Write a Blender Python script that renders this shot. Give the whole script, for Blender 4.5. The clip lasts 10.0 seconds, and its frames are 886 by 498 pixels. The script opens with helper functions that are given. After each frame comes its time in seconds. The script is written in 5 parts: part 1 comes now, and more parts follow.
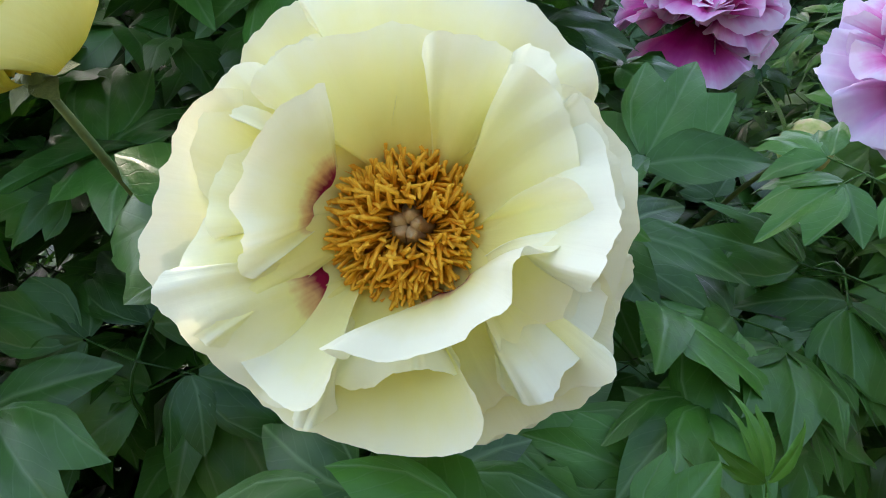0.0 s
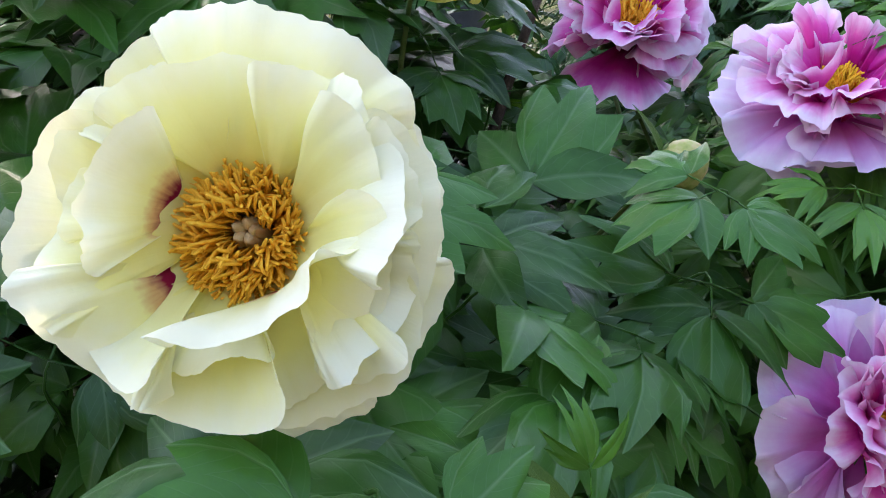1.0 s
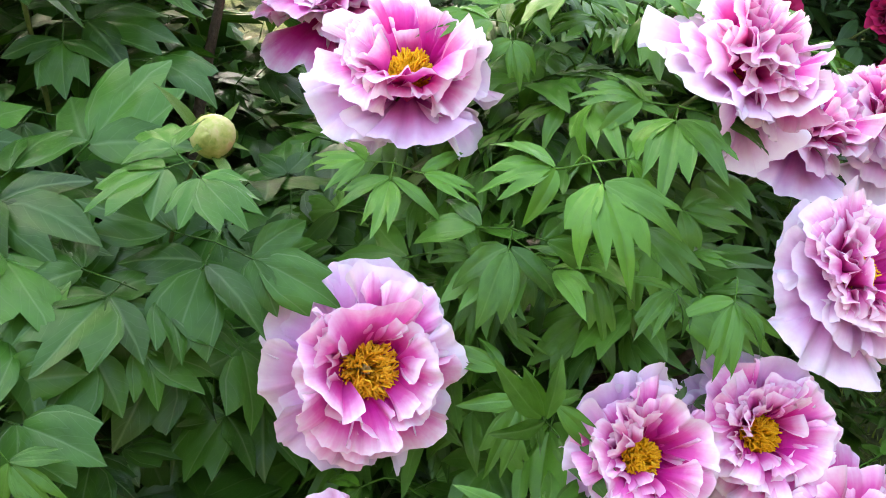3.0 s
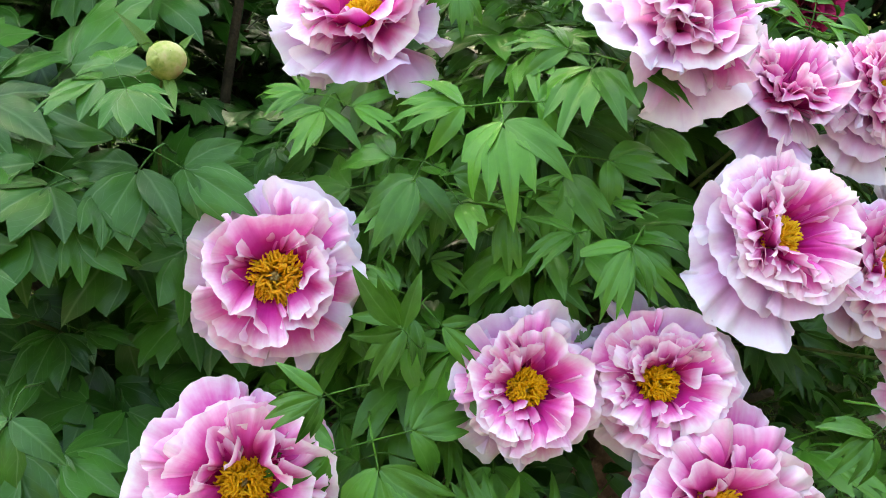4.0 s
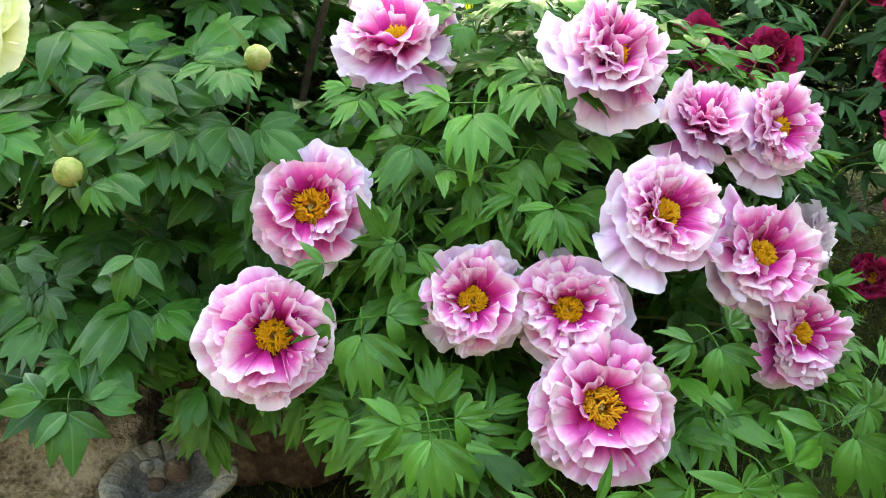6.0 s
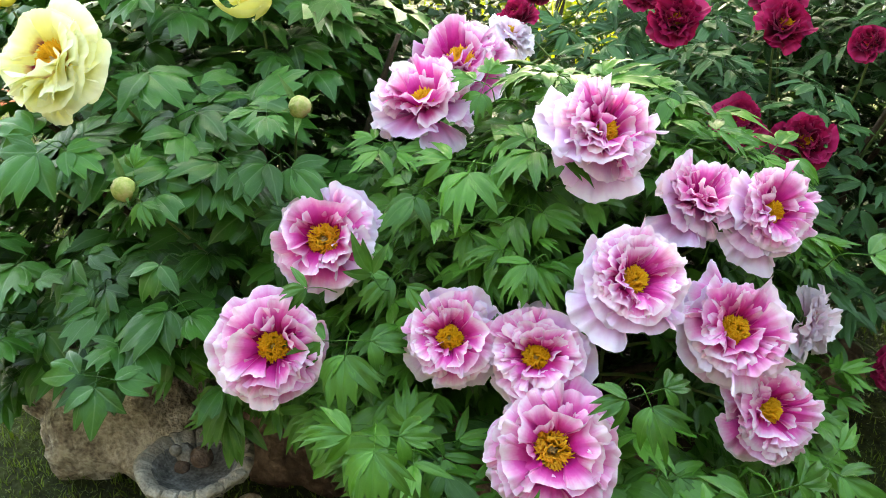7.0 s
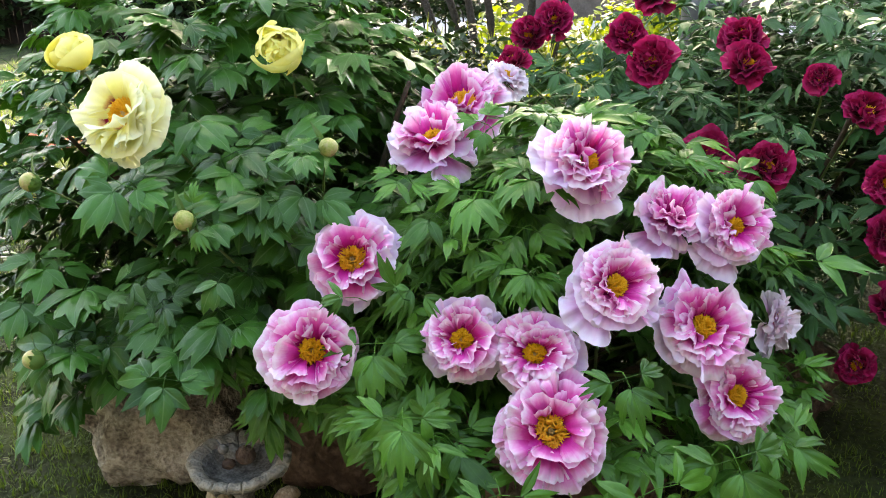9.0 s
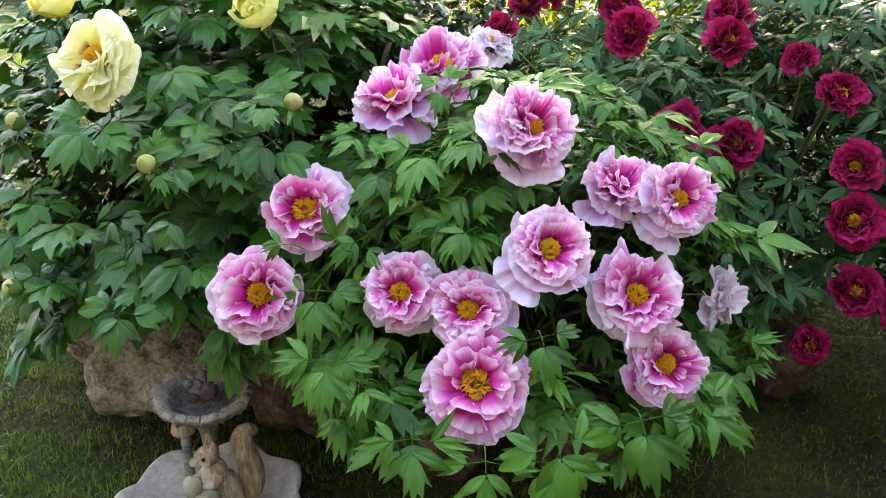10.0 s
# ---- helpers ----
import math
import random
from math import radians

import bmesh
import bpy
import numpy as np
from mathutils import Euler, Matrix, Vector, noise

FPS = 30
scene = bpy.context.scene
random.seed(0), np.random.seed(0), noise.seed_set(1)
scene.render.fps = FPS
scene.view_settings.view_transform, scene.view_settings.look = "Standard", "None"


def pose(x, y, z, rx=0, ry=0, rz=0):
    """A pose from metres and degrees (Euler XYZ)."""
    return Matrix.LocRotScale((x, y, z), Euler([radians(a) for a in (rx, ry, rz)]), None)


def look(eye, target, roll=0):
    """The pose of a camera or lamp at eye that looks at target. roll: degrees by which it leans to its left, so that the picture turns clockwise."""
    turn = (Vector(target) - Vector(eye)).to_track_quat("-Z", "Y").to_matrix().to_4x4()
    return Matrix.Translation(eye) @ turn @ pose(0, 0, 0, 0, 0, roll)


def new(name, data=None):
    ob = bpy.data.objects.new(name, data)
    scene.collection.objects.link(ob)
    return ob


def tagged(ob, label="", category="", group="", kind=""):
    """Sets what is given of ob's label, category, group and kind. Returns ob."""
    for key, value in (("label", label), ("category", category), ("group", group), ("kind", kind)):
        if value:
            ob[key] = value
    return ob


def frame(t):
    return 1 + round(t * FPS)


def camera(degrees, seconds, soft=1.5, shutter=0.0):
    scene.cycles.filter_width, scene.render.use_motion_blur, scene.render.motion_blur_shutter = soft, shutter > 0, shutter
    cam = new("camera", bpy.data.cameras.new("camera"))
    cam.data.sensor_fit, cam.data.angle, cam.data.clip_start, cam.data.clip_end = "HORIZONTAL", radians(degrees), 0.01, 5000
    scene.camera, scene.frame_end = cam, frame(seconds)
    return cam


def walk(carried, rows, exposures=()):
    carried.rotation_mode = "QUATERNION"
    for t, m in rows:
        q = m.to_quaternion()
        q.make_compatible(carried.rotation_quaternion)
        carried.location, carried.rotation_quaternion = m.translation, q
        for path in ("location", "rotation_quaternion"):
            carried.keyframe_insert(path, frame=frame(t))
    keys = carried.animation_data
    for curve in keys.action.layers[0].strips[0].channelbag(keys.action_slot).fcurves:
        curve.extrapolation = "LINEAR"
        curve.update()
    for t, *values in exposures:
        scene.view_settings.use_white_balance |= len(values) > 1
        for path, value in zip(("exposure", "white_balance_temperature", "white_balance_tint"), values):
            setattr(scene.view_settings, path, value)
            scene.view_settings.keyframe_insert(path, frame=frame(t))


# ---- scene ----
cam = camera(55.7, 10.0, soft=1.0)
EXPOSURES = [(0.0, 2.68, 6900, 18), (1.0, 2.86, 6800, 23), (1.8, 3.47, 7100, 40), (2.5, 3.76, 7900, 27), (4.0, 3.68, 9100, 0), (6.5, 3.8, 9000, -1), (7.5, 3.47, 8500, 6), (9.0, 3.4, 8300, 12), (10.0, 3.45, 8000, 14)]
PATH = [
    (0, (0.009, -0.011, 1.248), (-0.152, 1.772, 0.356), -7.8),
    (0.5, (0.013, -0.011, 1.248), (-0.127, 1.79, 0.388), -7.7),
    (1, (0.084, -0.05, 1.254), (-0.056, 1.75, 0.395), -7.1),
    (1.5, (0.204, -0.084, 1.263), (0.114, 1.708, 0.38), -6.8),
    (2, (0.317, -0.118, 1.267), (0.269, 1.671, 0.374), -6.4),
    (2.5, (0.394, -0.138, 1.279), (0.375, 1.635, 0.353), -5.6),
    (2.7, (0.419, -0.125, 1.28), (0.389, 1.635, 0.329), -4.9),
    (3.8, (0.66, -0.136, 1.237), (0.26, 1.555, 0.245), -5.8),
    (4, (0.712, -0.18, 1.231), (0.248, 1.51, 0.267), -5.5),
    (4.5, (0.806, -0.273, 1.252), (0.216, 1.389, 0.309), -5.4),
    (5, (0.858, -0.348, 1.247), (0.213, 1.303, 0.32), -5.5),
    (5.2, (0.869, -0.368, 1.252), (0.221, 1.283, 0.329), -5.4),
    (6.3, (1.009, -0.54, 1.291), (0.318, 1.149, 0.475), -0.4),
    (6.5, (1.065, -0.54, 1.304), (0.307, 1.131, 0.508), 0.0),
    (7, (1.2, -0.539, 1.329), (0.241, 1.048, 0.581), 0.2),
    (7.5, (1.281, -0.552, 1.354), (0.21, 0.981, 0.646), -0.2),
    (8, (1.316, -0.592, 1.377), (0.212, 0.942, 0.722), -0.9),
    (8.5, (1.294, -0.668, 1.395), (0.258, 0.918, 0.754), -1.1),
    (9, (1.312, -0.747, 1.393), (0.33, 0.858, 0.714), -1.3),
    (9.5, (1.411, -0.745, 1.398), (0.408, 0.826, 0.673), 0.0),
    (10, (1.521, -0.688, 1.395), (0.452, 0.826, 0.644), 0.7),
]
walk(cam, [(t, look(eye, target, roll)) for t, eye, target, roll in PATH], EXPOSURES)

# ---- world and light ----
SUN_DIR = Vector((-0.42, 0.70, 0.62)).normalized()      # towards the sun
world = bpy.data.worlds.new("sky")
scene.world = world
world.use_nodes = True
wn = world.node_tree.nodes
sky = wn.new("ShaderNodeTexSky")
sky.sky_type, sky.sun_disc = "NISHITA", False
sky.sun_elevation = math.asin(SUN_DIR.z)
sky.sun_rotation = math.atan2(SUN_DIR.x, SUN_DIR.y)
sky.dust_density = 2.0
world.node_tree.links.new(sky.outputs[0], wn["Background"].inputs[0])
wn["Background"].inputs[1].default_value = 0.15
sun = new("sun", bpy.data.lights.new("sun", "SUN"))
sun.data.energy, sun.data.angle, sun.data.color = 1.9, radians(0.6), (1.0, 0.93, 0.80)
sun.matrix_world = look(SUN_DIR * 30, (0, 0, 0))


# ---- materials ----
def material(name, rough=0.6):
    m = bpy.data.materials.new(name)
    m.use_nodes = True
    b = m.node_tree.nodes["Principled BSDF"]
    b.inputs["Roughness"].default_value = rough
    return m, m.node_tree.nodes, m.node_tree.links, b


def ramp(nodes, stops):
    r = nodes.new("ShaderNodeValToRGB")
    while len(r.color_ramp.elements) < len(stops):
        r.color_ramp.elements.new(0.5)
    for e, (at, c) in zip(r.color_ramp.elements, stops):
        e.position, e.color = at, (*c, 1)
    return r


def maths(nodes, links, op, a, b=None, c=None):
    n = nodes.new("ShaderNodeMath")
    n.operation = op
    for i, v in enumerate((a, b, c)):
        if v is None:
            continue
        if isinstance(v, (int, float)):
            n.inputs[i].default_value = v
        else:
            links.new(v, n.inputs[i])
    return n.outputs[0]


def noise_tex(nodes, links, scale, detail=4, coord="Object", stretch=None):
    tc = nodes.new("ShaderNodeTexCoord")
    out = tc.outputs[coord]
    if stretch:
        mp = nodes.new("ShaderNodeMapping")
        mp.inputs["Scale"].default_value = stretch
        links.new(out, mp.inputs[0])
        out = mp.outputs[0]
    n = nodes.new("ShaderNodeTexNoise")
    n.inputs["Scale"].default_value, n.inputs["Detail"].default_value = scale, detail
    links.new(out, n.inputs[0])
    return n.outputs[0]


def mix(nodes, links, f, a, b, blend="MIX"):
    n = nodes.new("ShaderNodeMix")
    n.data_type, n.blend_type = "RGBA", blend
    for i, v in ((0, f), (6, a), (7, b)):
        if isinstance(v, (int, float)):
            n.inputs[i].default_value = v
        elif isinstance(v, tuple):
            n.inputs[i].default_value = (*v, 1)
        else:
            links.new(v, n.inputs[i])
    return n.outputs[2]


def bump(nodes, links, bsdf, height, strength, dist=0.01):
    n = nodes.new("ShaderNodeBump")
    n.inputs["Strength"].default_value, n.inputs["Distance"].default_value = strength, dist
    links.new(height, n.inputs["Height"])
    links.new(n.outputs[0], bsdf.inputs["Normal"])
    return n.outputs[0]


def translucent(nodes, links, bsdf, color, amount):
    """Thin tissue: part of the light passes through."""
    t, s = nodes.new("ShaderNodeBsdfTranslucent"), nodes.new("ShaderNodeMixShader")
    links.new(color, t.inputs[0])
    s.inputs[0].default_value = amount
    links.new(bsdf.outputs[0], s.inputs[1])
    links.new(t.outputs[0], s.inputs[2])
    links.new(s.outputs[0], nodes["Material Output"].inputs[0])


def leaf_material(name, dark, light, vein, rough=0.38, glow=0.13, veins=0.5):
    m, n, l, b = material(name, rough)
    info, geo = n.new("ShaderNodeObjectInfo"), n.new("ShaderNodeNewGeometry")
    uv = n.new("ShaderNodeUVMap")
    xyz = n.new("ShaderNodeSeparateXYZ")
    l.new(uv.outputs[0], xyz.inputs[0])
    u, v = xyz.outputs[0], xyz.outputs[1]
    var = maths(n, l, "ADD", maths(n, l, "MULTIPLY", info.outputs["Random"], 0.5), maths(n, l, "MULTIPLY", geo.outputs["Random Per Island"], 0.5))
    blot = noise_tex(n, l, 28, 5)
    tone = maths(n, l, "ADD", maths(n, l, "MULTIPLY", var, 0.95), maths(n, l, "MULTIPLY", maths(n, l, "SUBTRACT", blot, 0.4), 0.7))
    base = ramp(n, ((0.0, dark), (1.0, light)))
    l.new(tone, base.inputs[0])
    off = maths(n, l, "ABSOLUTE", maths(n, l, "SUBTRACT", u, 0.5))
    mid = maths(n, l, "SUBTRACT", 1.0, maths(n, l, "MULTIPLY", off, 26.0))
    mid = maths(n, l, "MAXIMUM", mid, 0.0)
    side = maths(n, l, "SINE", maths(n, l, "MULTIPLY", maths(n, l, "SUBTRACT", v, maths(n, l, "MULTIPLY", off, 0.75)), 40.0))
    side = maths(n, l, "MULTIPLY", maths(n, l, "MAXIMUM", maths(n, l, "SUBTRACT", side, 0.9), 0.0), 2.4)
    lines = maths(n, l, "MULTIPLY", maths(n, l, "MAXIMUM", mid, side), veins)
    fleck = noise_tex(n, l, 170, 3)
    flecked = mix(n, l, maths(n, l, "MULTIPLY", fleck, 0.45), base.outputs[0], tuple(q * 0.55 for q in light))
    col = mix(n, l, lines, flecked, vein)
    l.new(col, b.inputs["Base Color"])
    rib = maths(n, l, "ADD", maths(n, l, "MULTIPLY", lines, -0.6), noise_tex(n, l, 60, 4))
    bump(n, l, b, rib, 0.4, 0.002)
    b.inputs["Specular IOR Level"].default_value = 0.30
    warm = mix(n, l, 1.0, col, (1.25, 1.15, 0.45), "MULTIPLY")
    translucent(n, l, b, warm, glow)
    return m


def petal_material(name, stops, streak, glow=0.24, rough=0.55, shift=0.16):
    m, n, l, b = material(name, rough)
    info = n.new("ShaderNodeObjectInfo")
    uv = n.new("ShaderNodeUVMap")
    xyz = n.new("ShaderNodeSeparateXYZ")
    l.new(uv.outputs[0], xyz.inputs[0])
    cloud = noise_tex(n, l, 24, 3)
    fine = noise_tex(n, l, 1.0, 5, "UV", (34, 1.6, 1))
    at = maths(n, l, "ADD", xyz.outputs[1], maths(n, l, "MULTIPLY", maths(n, l, "SUBTRACT", info.outputs["Random"], 0.5), shift))
    at = maths(n, l, "ADD", at, maths(n, l, "MULTIPLY", maths(n, l, "SUBTRACT", cloud, 0.5), 0.14))
    at = maths(n, l, "ADD", at, maths(n, l, "MULTIPLY", maths(n, l, "SUBTRACT", fine, 0.5), streak))
    r = ramp(n, stops)
    l.new(at, r.inputs[0])
    l.new(r.outputs[0], b.inputs["Base Color"])
    bump(n, l, b, maths(n, l, "ADD", fine, maths(n, l, "MULTIPLY", cloud, 0.6)), 0.22, 0.002)
    b.inputs["Specular IOR Level"].default_value = 0.18
    b.inputs["Sheen Weight"].default_value = 0.04
    translucent(n, l, b, r.outputs[0], glow)
    return m


def rough_material(name, stops, scale, rough=0.9, relief=0.6, dist=0.01, fine=6.0):
    """Stone, bark, soil: large blotches and fine grain."""
    m, n, l, b = material(name, rough)
    big, small = noise_tex(n, l, scale, 6), noise_tex(n, l, scale * fine, 8)
    info = n.new("ShaderNodeObjectInfo")
    at = maths(n, l, "ADD", maths(n, l, "MULTIPLY", big, 0.7), maths(n, l, "MULTIPLY", small, 0.45))
    at = maths(n, l, "ADD", at, maths(n, l, "MULTIPLY", maths(n, l, "SUBTRACT", info.outputs["Random"], 0.5), 0.12))
    r = ramp(n, stops)
    l.new(at, r.inputs[0])
    l.new(r.outputs[0], b.inputs["Base Color"])
    b.inputs["Specular IOR Level"].default_value = 0.2
    bump(n, l, b, maths(n, l, "ADD", maths(n, l, "MULTIPLY", big, 0.5), small), relief, dist)
    return m


LEAF_PINK = leaf_material("leaf_fresh_green", (0.006, 0.045, 0.004), (0.088, 0.278, 0.028), (0.13, 0.26, 0.08), veins=0.25)
LEAF_YELLOW = leaf_material("leaf_blue_green", (0.003, 0.025, 0.003), (0.056, 0.212, 0.024), (0.15, 0.27, 0.12), glow=0.18, veins=0.38)
LEAF_RED = leaf_material("leaf_grey_green", (0.008, 0.042, 0.010), (0.066, 0.190, 0.048), (0.12, 0.20, 0.09), veins=0.3)
LEAF_PALE = leaf_material("leaf_pale_green", (0.04, 0.11, 0.03), (0.13, 0.24, 0.075), (0.2, 0.3, 0.12), veins=0.3)
LEAF_BUD = leaf_material("leaf_bud_green", (0.05, 0.13, 0.022), (0.14, 0.27, 0.055), (0.2, 0.3, 0.1), veins=0.25)
# Sunlight put into the colour: lime, brighter and more see-through than the other leaves.
LEAF_LIME = leaf_material("leaf_sunlit_lime", (0.10, 0.17, 0.015), (0.30, 0.38, 0.04), (0.3, 0.4, 0.1), glow=0.45, veins=0.2)
LEAF_DARK = leaf_material("leaf_dark_shrub", (0.012, 0.03, 0.010), (0.035, 0.07, 0.022), (0.05, 0.1, 0.04), veins=0.2)
STEM = rough_material("green_stem", ((0.3, (0.06, 0.11, 0.03)), (0.8, (0.16, 0.22, 0.07))), 30, 0.6, 0.3, 0.002)
WOOD = rough_material("woody_stem", ((0.3, (0.03, 0.022, 0.015)), (0.8, (0.12, 0.09, 0.06))), 40, 0.9, 0.6, 0.004)
PINK = petal_material("pink_petal", ((0.18, (0.36, 0.002, 0.11)), (0.48, (0.68, 0.018, 0.32)), (0.72, (0.81, 0.13, 0.48)), (0.88, (0.89, 0.46, 0.70)), (0.99, (0.95, 0.80, 0.88))), 0.14, glow=0.30)
PINK_OUTER = petal_material("lavender_petal", ((0.12, (0.58, 0.02, 0.32)), (0.48, (0.74, 0.20, 0.57)), (0.76, (0.81, 0.49, 0.77)), (0.98, (0.91, 0.81, 0.91))), 0.12, glow=0.30)
PINK_PALE = petal_material("pale_pink_petal", ((0.12, (0.78, 0.34, 0.55)), (0.40, (0.86, 0.58, 0.74)), (0.70, (0.91, 0.76, 0.86)), (0.97, (0.95, 0.88, 0.93))), 0.10, glow=0.28)
YELLOW = petal_material("cream_petal", ((0.0, (0.80, 0.66, 0.09)), (0.35, (0.90, 0.84, 0.24)), (0.72, (0.94, 0.92, 0.39)), (1.0, (0.95, 0.95, 0.66))), 0.07, glow=0.36)
YELLOW_INNER = petal_material("flared_cream_petal", ((0.33, (0.26, 0.006, 0.035)), (0.43, (0.70, 0.42, 0.16)), (0.54, (0.87, 0.83, 0.32)), (0.92, (0.94, 0.95, 0.68))), 0.09, glow=0.34)
LEMON = petal_material("lemon_petal", ((0.0, (0.80, 0.60, 0.05)), (0.5, (0.92, 0.83, 0.17)), (1.0, (0.95, 0.92, 0.36))), 0.10, glow=0.34)
RED = petal_material("crimson_petal", ((0.15, (0.030, 0.001, 0.007)), (0.55, (0.150, 0.0015, 0.026)), (1.0, (0.46, 0.012, 0.10))), 0.22, glow=0.22, shift=0.4)
STAMEN = rough_material("golden_stamen", ((0.3, (0.55, 0.24, 0.008)), (0.55, (0.80, 0.42, 0.015)), (0.85, (0.88, 0.58, 0.05))), 90, 0.7, 0.2, 0.001)
STAMEN_DEEP = rough_material("amber_stamen", ((0.3, (0.76, 0.33, 0.014)), (0.55, (0.92, 0.48, 0.03)), (0.85, (0.96, 0.62, 0.08))), 60, 0.7, 0.2, 0.001)
CARPEL = rough_material("pale_carpel", ((0.3, (0.48, 0.34, 0.13)), (0.8, (0.66, 0.52, 0.27))), 60, 0.6, 0.2, 0.001)
BUD = rough_material("bud_skin", ((0.35, (0.17, 0.25, 0.045)), (0.52, (0.34, 0.38, 0.10)), (0.66, (0.46, 0.42, 0.17)), (0.80, (0.46, 0.22, 0.13))), 1.4, 0.5, 0.2, 0.002)
ROCK = rough_material("lichen_rock", ((0.36, (0.035, 0.028, 0.023)), (0.50, (0.15, 0.127, 0.10)), (0.61, (0.34, 0.30, 0.235)), (0.74, (0.62, 0.58, 0.47))), 16, 0.95, 1.0, 0.02)
ROCK_BROWN = rough_material("brown_rock", ((0.32, (0.018, 0.013, 0.010)), (0.55, (0.095, 0.066, 0.048)), (0.80, (0.30, 0.22, 0.16))), 8, 0.95, 1.0, 0.02)
SOIL = rough_material("dark_soil", ((0.3, (0.012, 0.009, 0.006)), (0.8, (0.05, 0.038, 0.026))), 14, 1.0, 1.0, 0.02)
LAWN = rough_material("lawn_turf", ((0.3, (0.012, 0.012, 0.006)), (0.55, (0.022, 0.030, 0.010)), (0.85, (0.06, 0.09, 0.016))), 3, 1.0, 1.0, 0.02, 14)
GRASS = leaf_material("grass_blade", (0.014, 0.040, 0.006), (0.160, 0.270, 0.036), (0.08, 0.14, 0.03), glow=0.3, veins=0.1)
# Lit copy of the lawn grass: sunshine put into brighter blade colours.
GRASS_SUN = leaf_material("sunlit_grass_blade", (0.05, 0.12, 0.006), (0.17, 0.30, 0.015), (0.2, 0.3, 0.05), glow=0.4, veins=0.1)
RESIN = rough_material("weathered_grey_resin", ((0.32, (0.035, 0.034, 0.030)), (0.50, (0.14, 0.135, 0.115)), (0.66, (0.30, 0.295, 0.26)), (0.78, (0.52, 0.52, 0.48))), 26, 0.8, 0.5, 0.004)
BASIN = rough_material("pale_grey_basin", ((0.32, (0.17, 0.15, 0.11)), (0.50, (0.40, 0.365, 0.30)), (0.75, (0.64, 0.60, 0.50))), 14, 0.75, 0.3, 0.004)
RIM = rough_material("pale_bark_resin", ((0.32, (0.08, 0.072, 0.055)), (0.5, (0.26, 0.24, 0.185)), (0.8, (0.50, 0.46, 0.36))), 26, 0.8, 0.8, 0.006)
CREAM = rough_material("cream_resin", ((0.3, (0.20, 0.16, 0.09)), (0.8, (0.50, 0.44, 0.30))), 24, 0.8, 0.4, 0.003)
BLACK = rough_material("black_gloss_resin", ((0.3, (0.004, 0.004, 0.004)), (0.8, (0.012, 0.011, 0.010))), 60, 0.15, 0.0, 0.001)


def fur_material():
    """Tan resin fur in combed strands, painted cream on chest and muzzle."""
    m, n, l, b = material("tan_resin", 0.6)
    xyz = n.new("ShaderNodeSeparateXYZ")
    l.new(n.new("ShaderNodeTexCoord").outputs["Object"], xyz.inputs[0])
    strand, blot = noise_tex(n, l, 60, 5, "Object", (3.2, 2.2, 0.5)), noise_tex(n, l, 45, 4)
    r = ramp(n, ((0.30, (0.12, 0.072, 0.036)), (0.50, (0.32, 0.215, 0.118)), (0.70, (0.58, 0.46, 0.31))))
    l.new(maths(n, l, "ADD", maths(n, l, "MULTIPLY", strand, 0.65), maths(n, l, "MULTIPLY", blot, 0.35)), r.inputs[0])
    front = maths(n, l, "MULTIPLY", maths(n, l, "SUBTRACT", maths(n, l, "MULTIPLY", blot, 0.016), maths(n, l, "ADD", xyz.outputs[0], 0.030)), 160.0)
    low = maths(n, l, "MULTIPLY", maths(n, l, "SUBTRACT", 0.153, xyz.outputs[2]), 120.0)
    front = maths(n, l, "MINIMUM", maths(n, l, "MAXIMUM", maths(n, l, "MINIMUM", front, low), 0.0), 0.8)
    l.new(mix(n, l, front, r.outputs[0], (0.62, 0.54, 0.40)), b.inputs["Base Color"])
    bump(n, l, b, strand, 0.8, 0.004)
    return m


FUR = fur_material()
CONCRETE = rough_material("pale_concrete", ((0.3, (0.30, 0.29, 0.29)), (0.8, (0.50, 0.49, 0.48))), 2, 0.9, 0.3, 0.01)
BRICK = rough_material("brown_brick", ((0.3, (0.07, 0.055, 0.045)), (0.8, (0.17, 0.135, 0.115))), 5, 0.9, 0.5, 0.01)
MULCH = rough_material("red_mulch", ((0.3, (0.14, 0.03, 0.015)), (0.8, (0.42, 0.13, 0.07))), 20, 0.95, 1.0, 0.02)
FENCE = rough_material("dark_stained_wood", ((0.3, (0.012, 0.009, 0.008)), (0.8, (0.045, 0.035, 0.028))), 6, 0.85, 0.4, 0.01)
BARK = rough_material("grey_bark", ((0.3, (0.02, 0.016, 0.013)), (0.8, (0.075, 0.06, 0.05))), 9, 0.95, 1.0, 0.02)
ZINC = rough_material("weathered_zinc", ((0.3, (0.055, 0.056, 0.056)), (0.8, (0.13, 0.132, 0.132))), 3, 0.45, 0.2, 0.004)
# For the unseen light-blocking walls; kept dark so they bounce little light.
SHADE_WALL = rough_material("shade_wall_grey", ((0.3, (0.07, 0.066, 0.062)), (0.8, (0.13, 0.122, 0.115))), 2, 0.9, 0.3, 0.01)


# ---- building helpers ----
PLACED = {}


def mesh_of(name, verts, faces, mat, uvs=None, smooth=True):
    """A mesh from computed vertices; uvs: one per vertex."""
    me = bpy.data.meshes.new(name)
    me.from_pydata([tuple(v) for v in verts], [], faces)
    if uvs is not None:
        layer = me.uv_layers.new(name="UVMap")
        idx = np.empty(len(me.loops), dtype=np.int32)
        me.loops.foreach_get("vertex_index", idx)
        layer.data.foreach_set("uv", np.asarray(uvs, dtype=np.float32)[idx].ravel())
    if smooth:
        me.polygons.foreach_set("use_smooth", [True] * len(me.polygons))
    me.materials.append(mat)
    return me


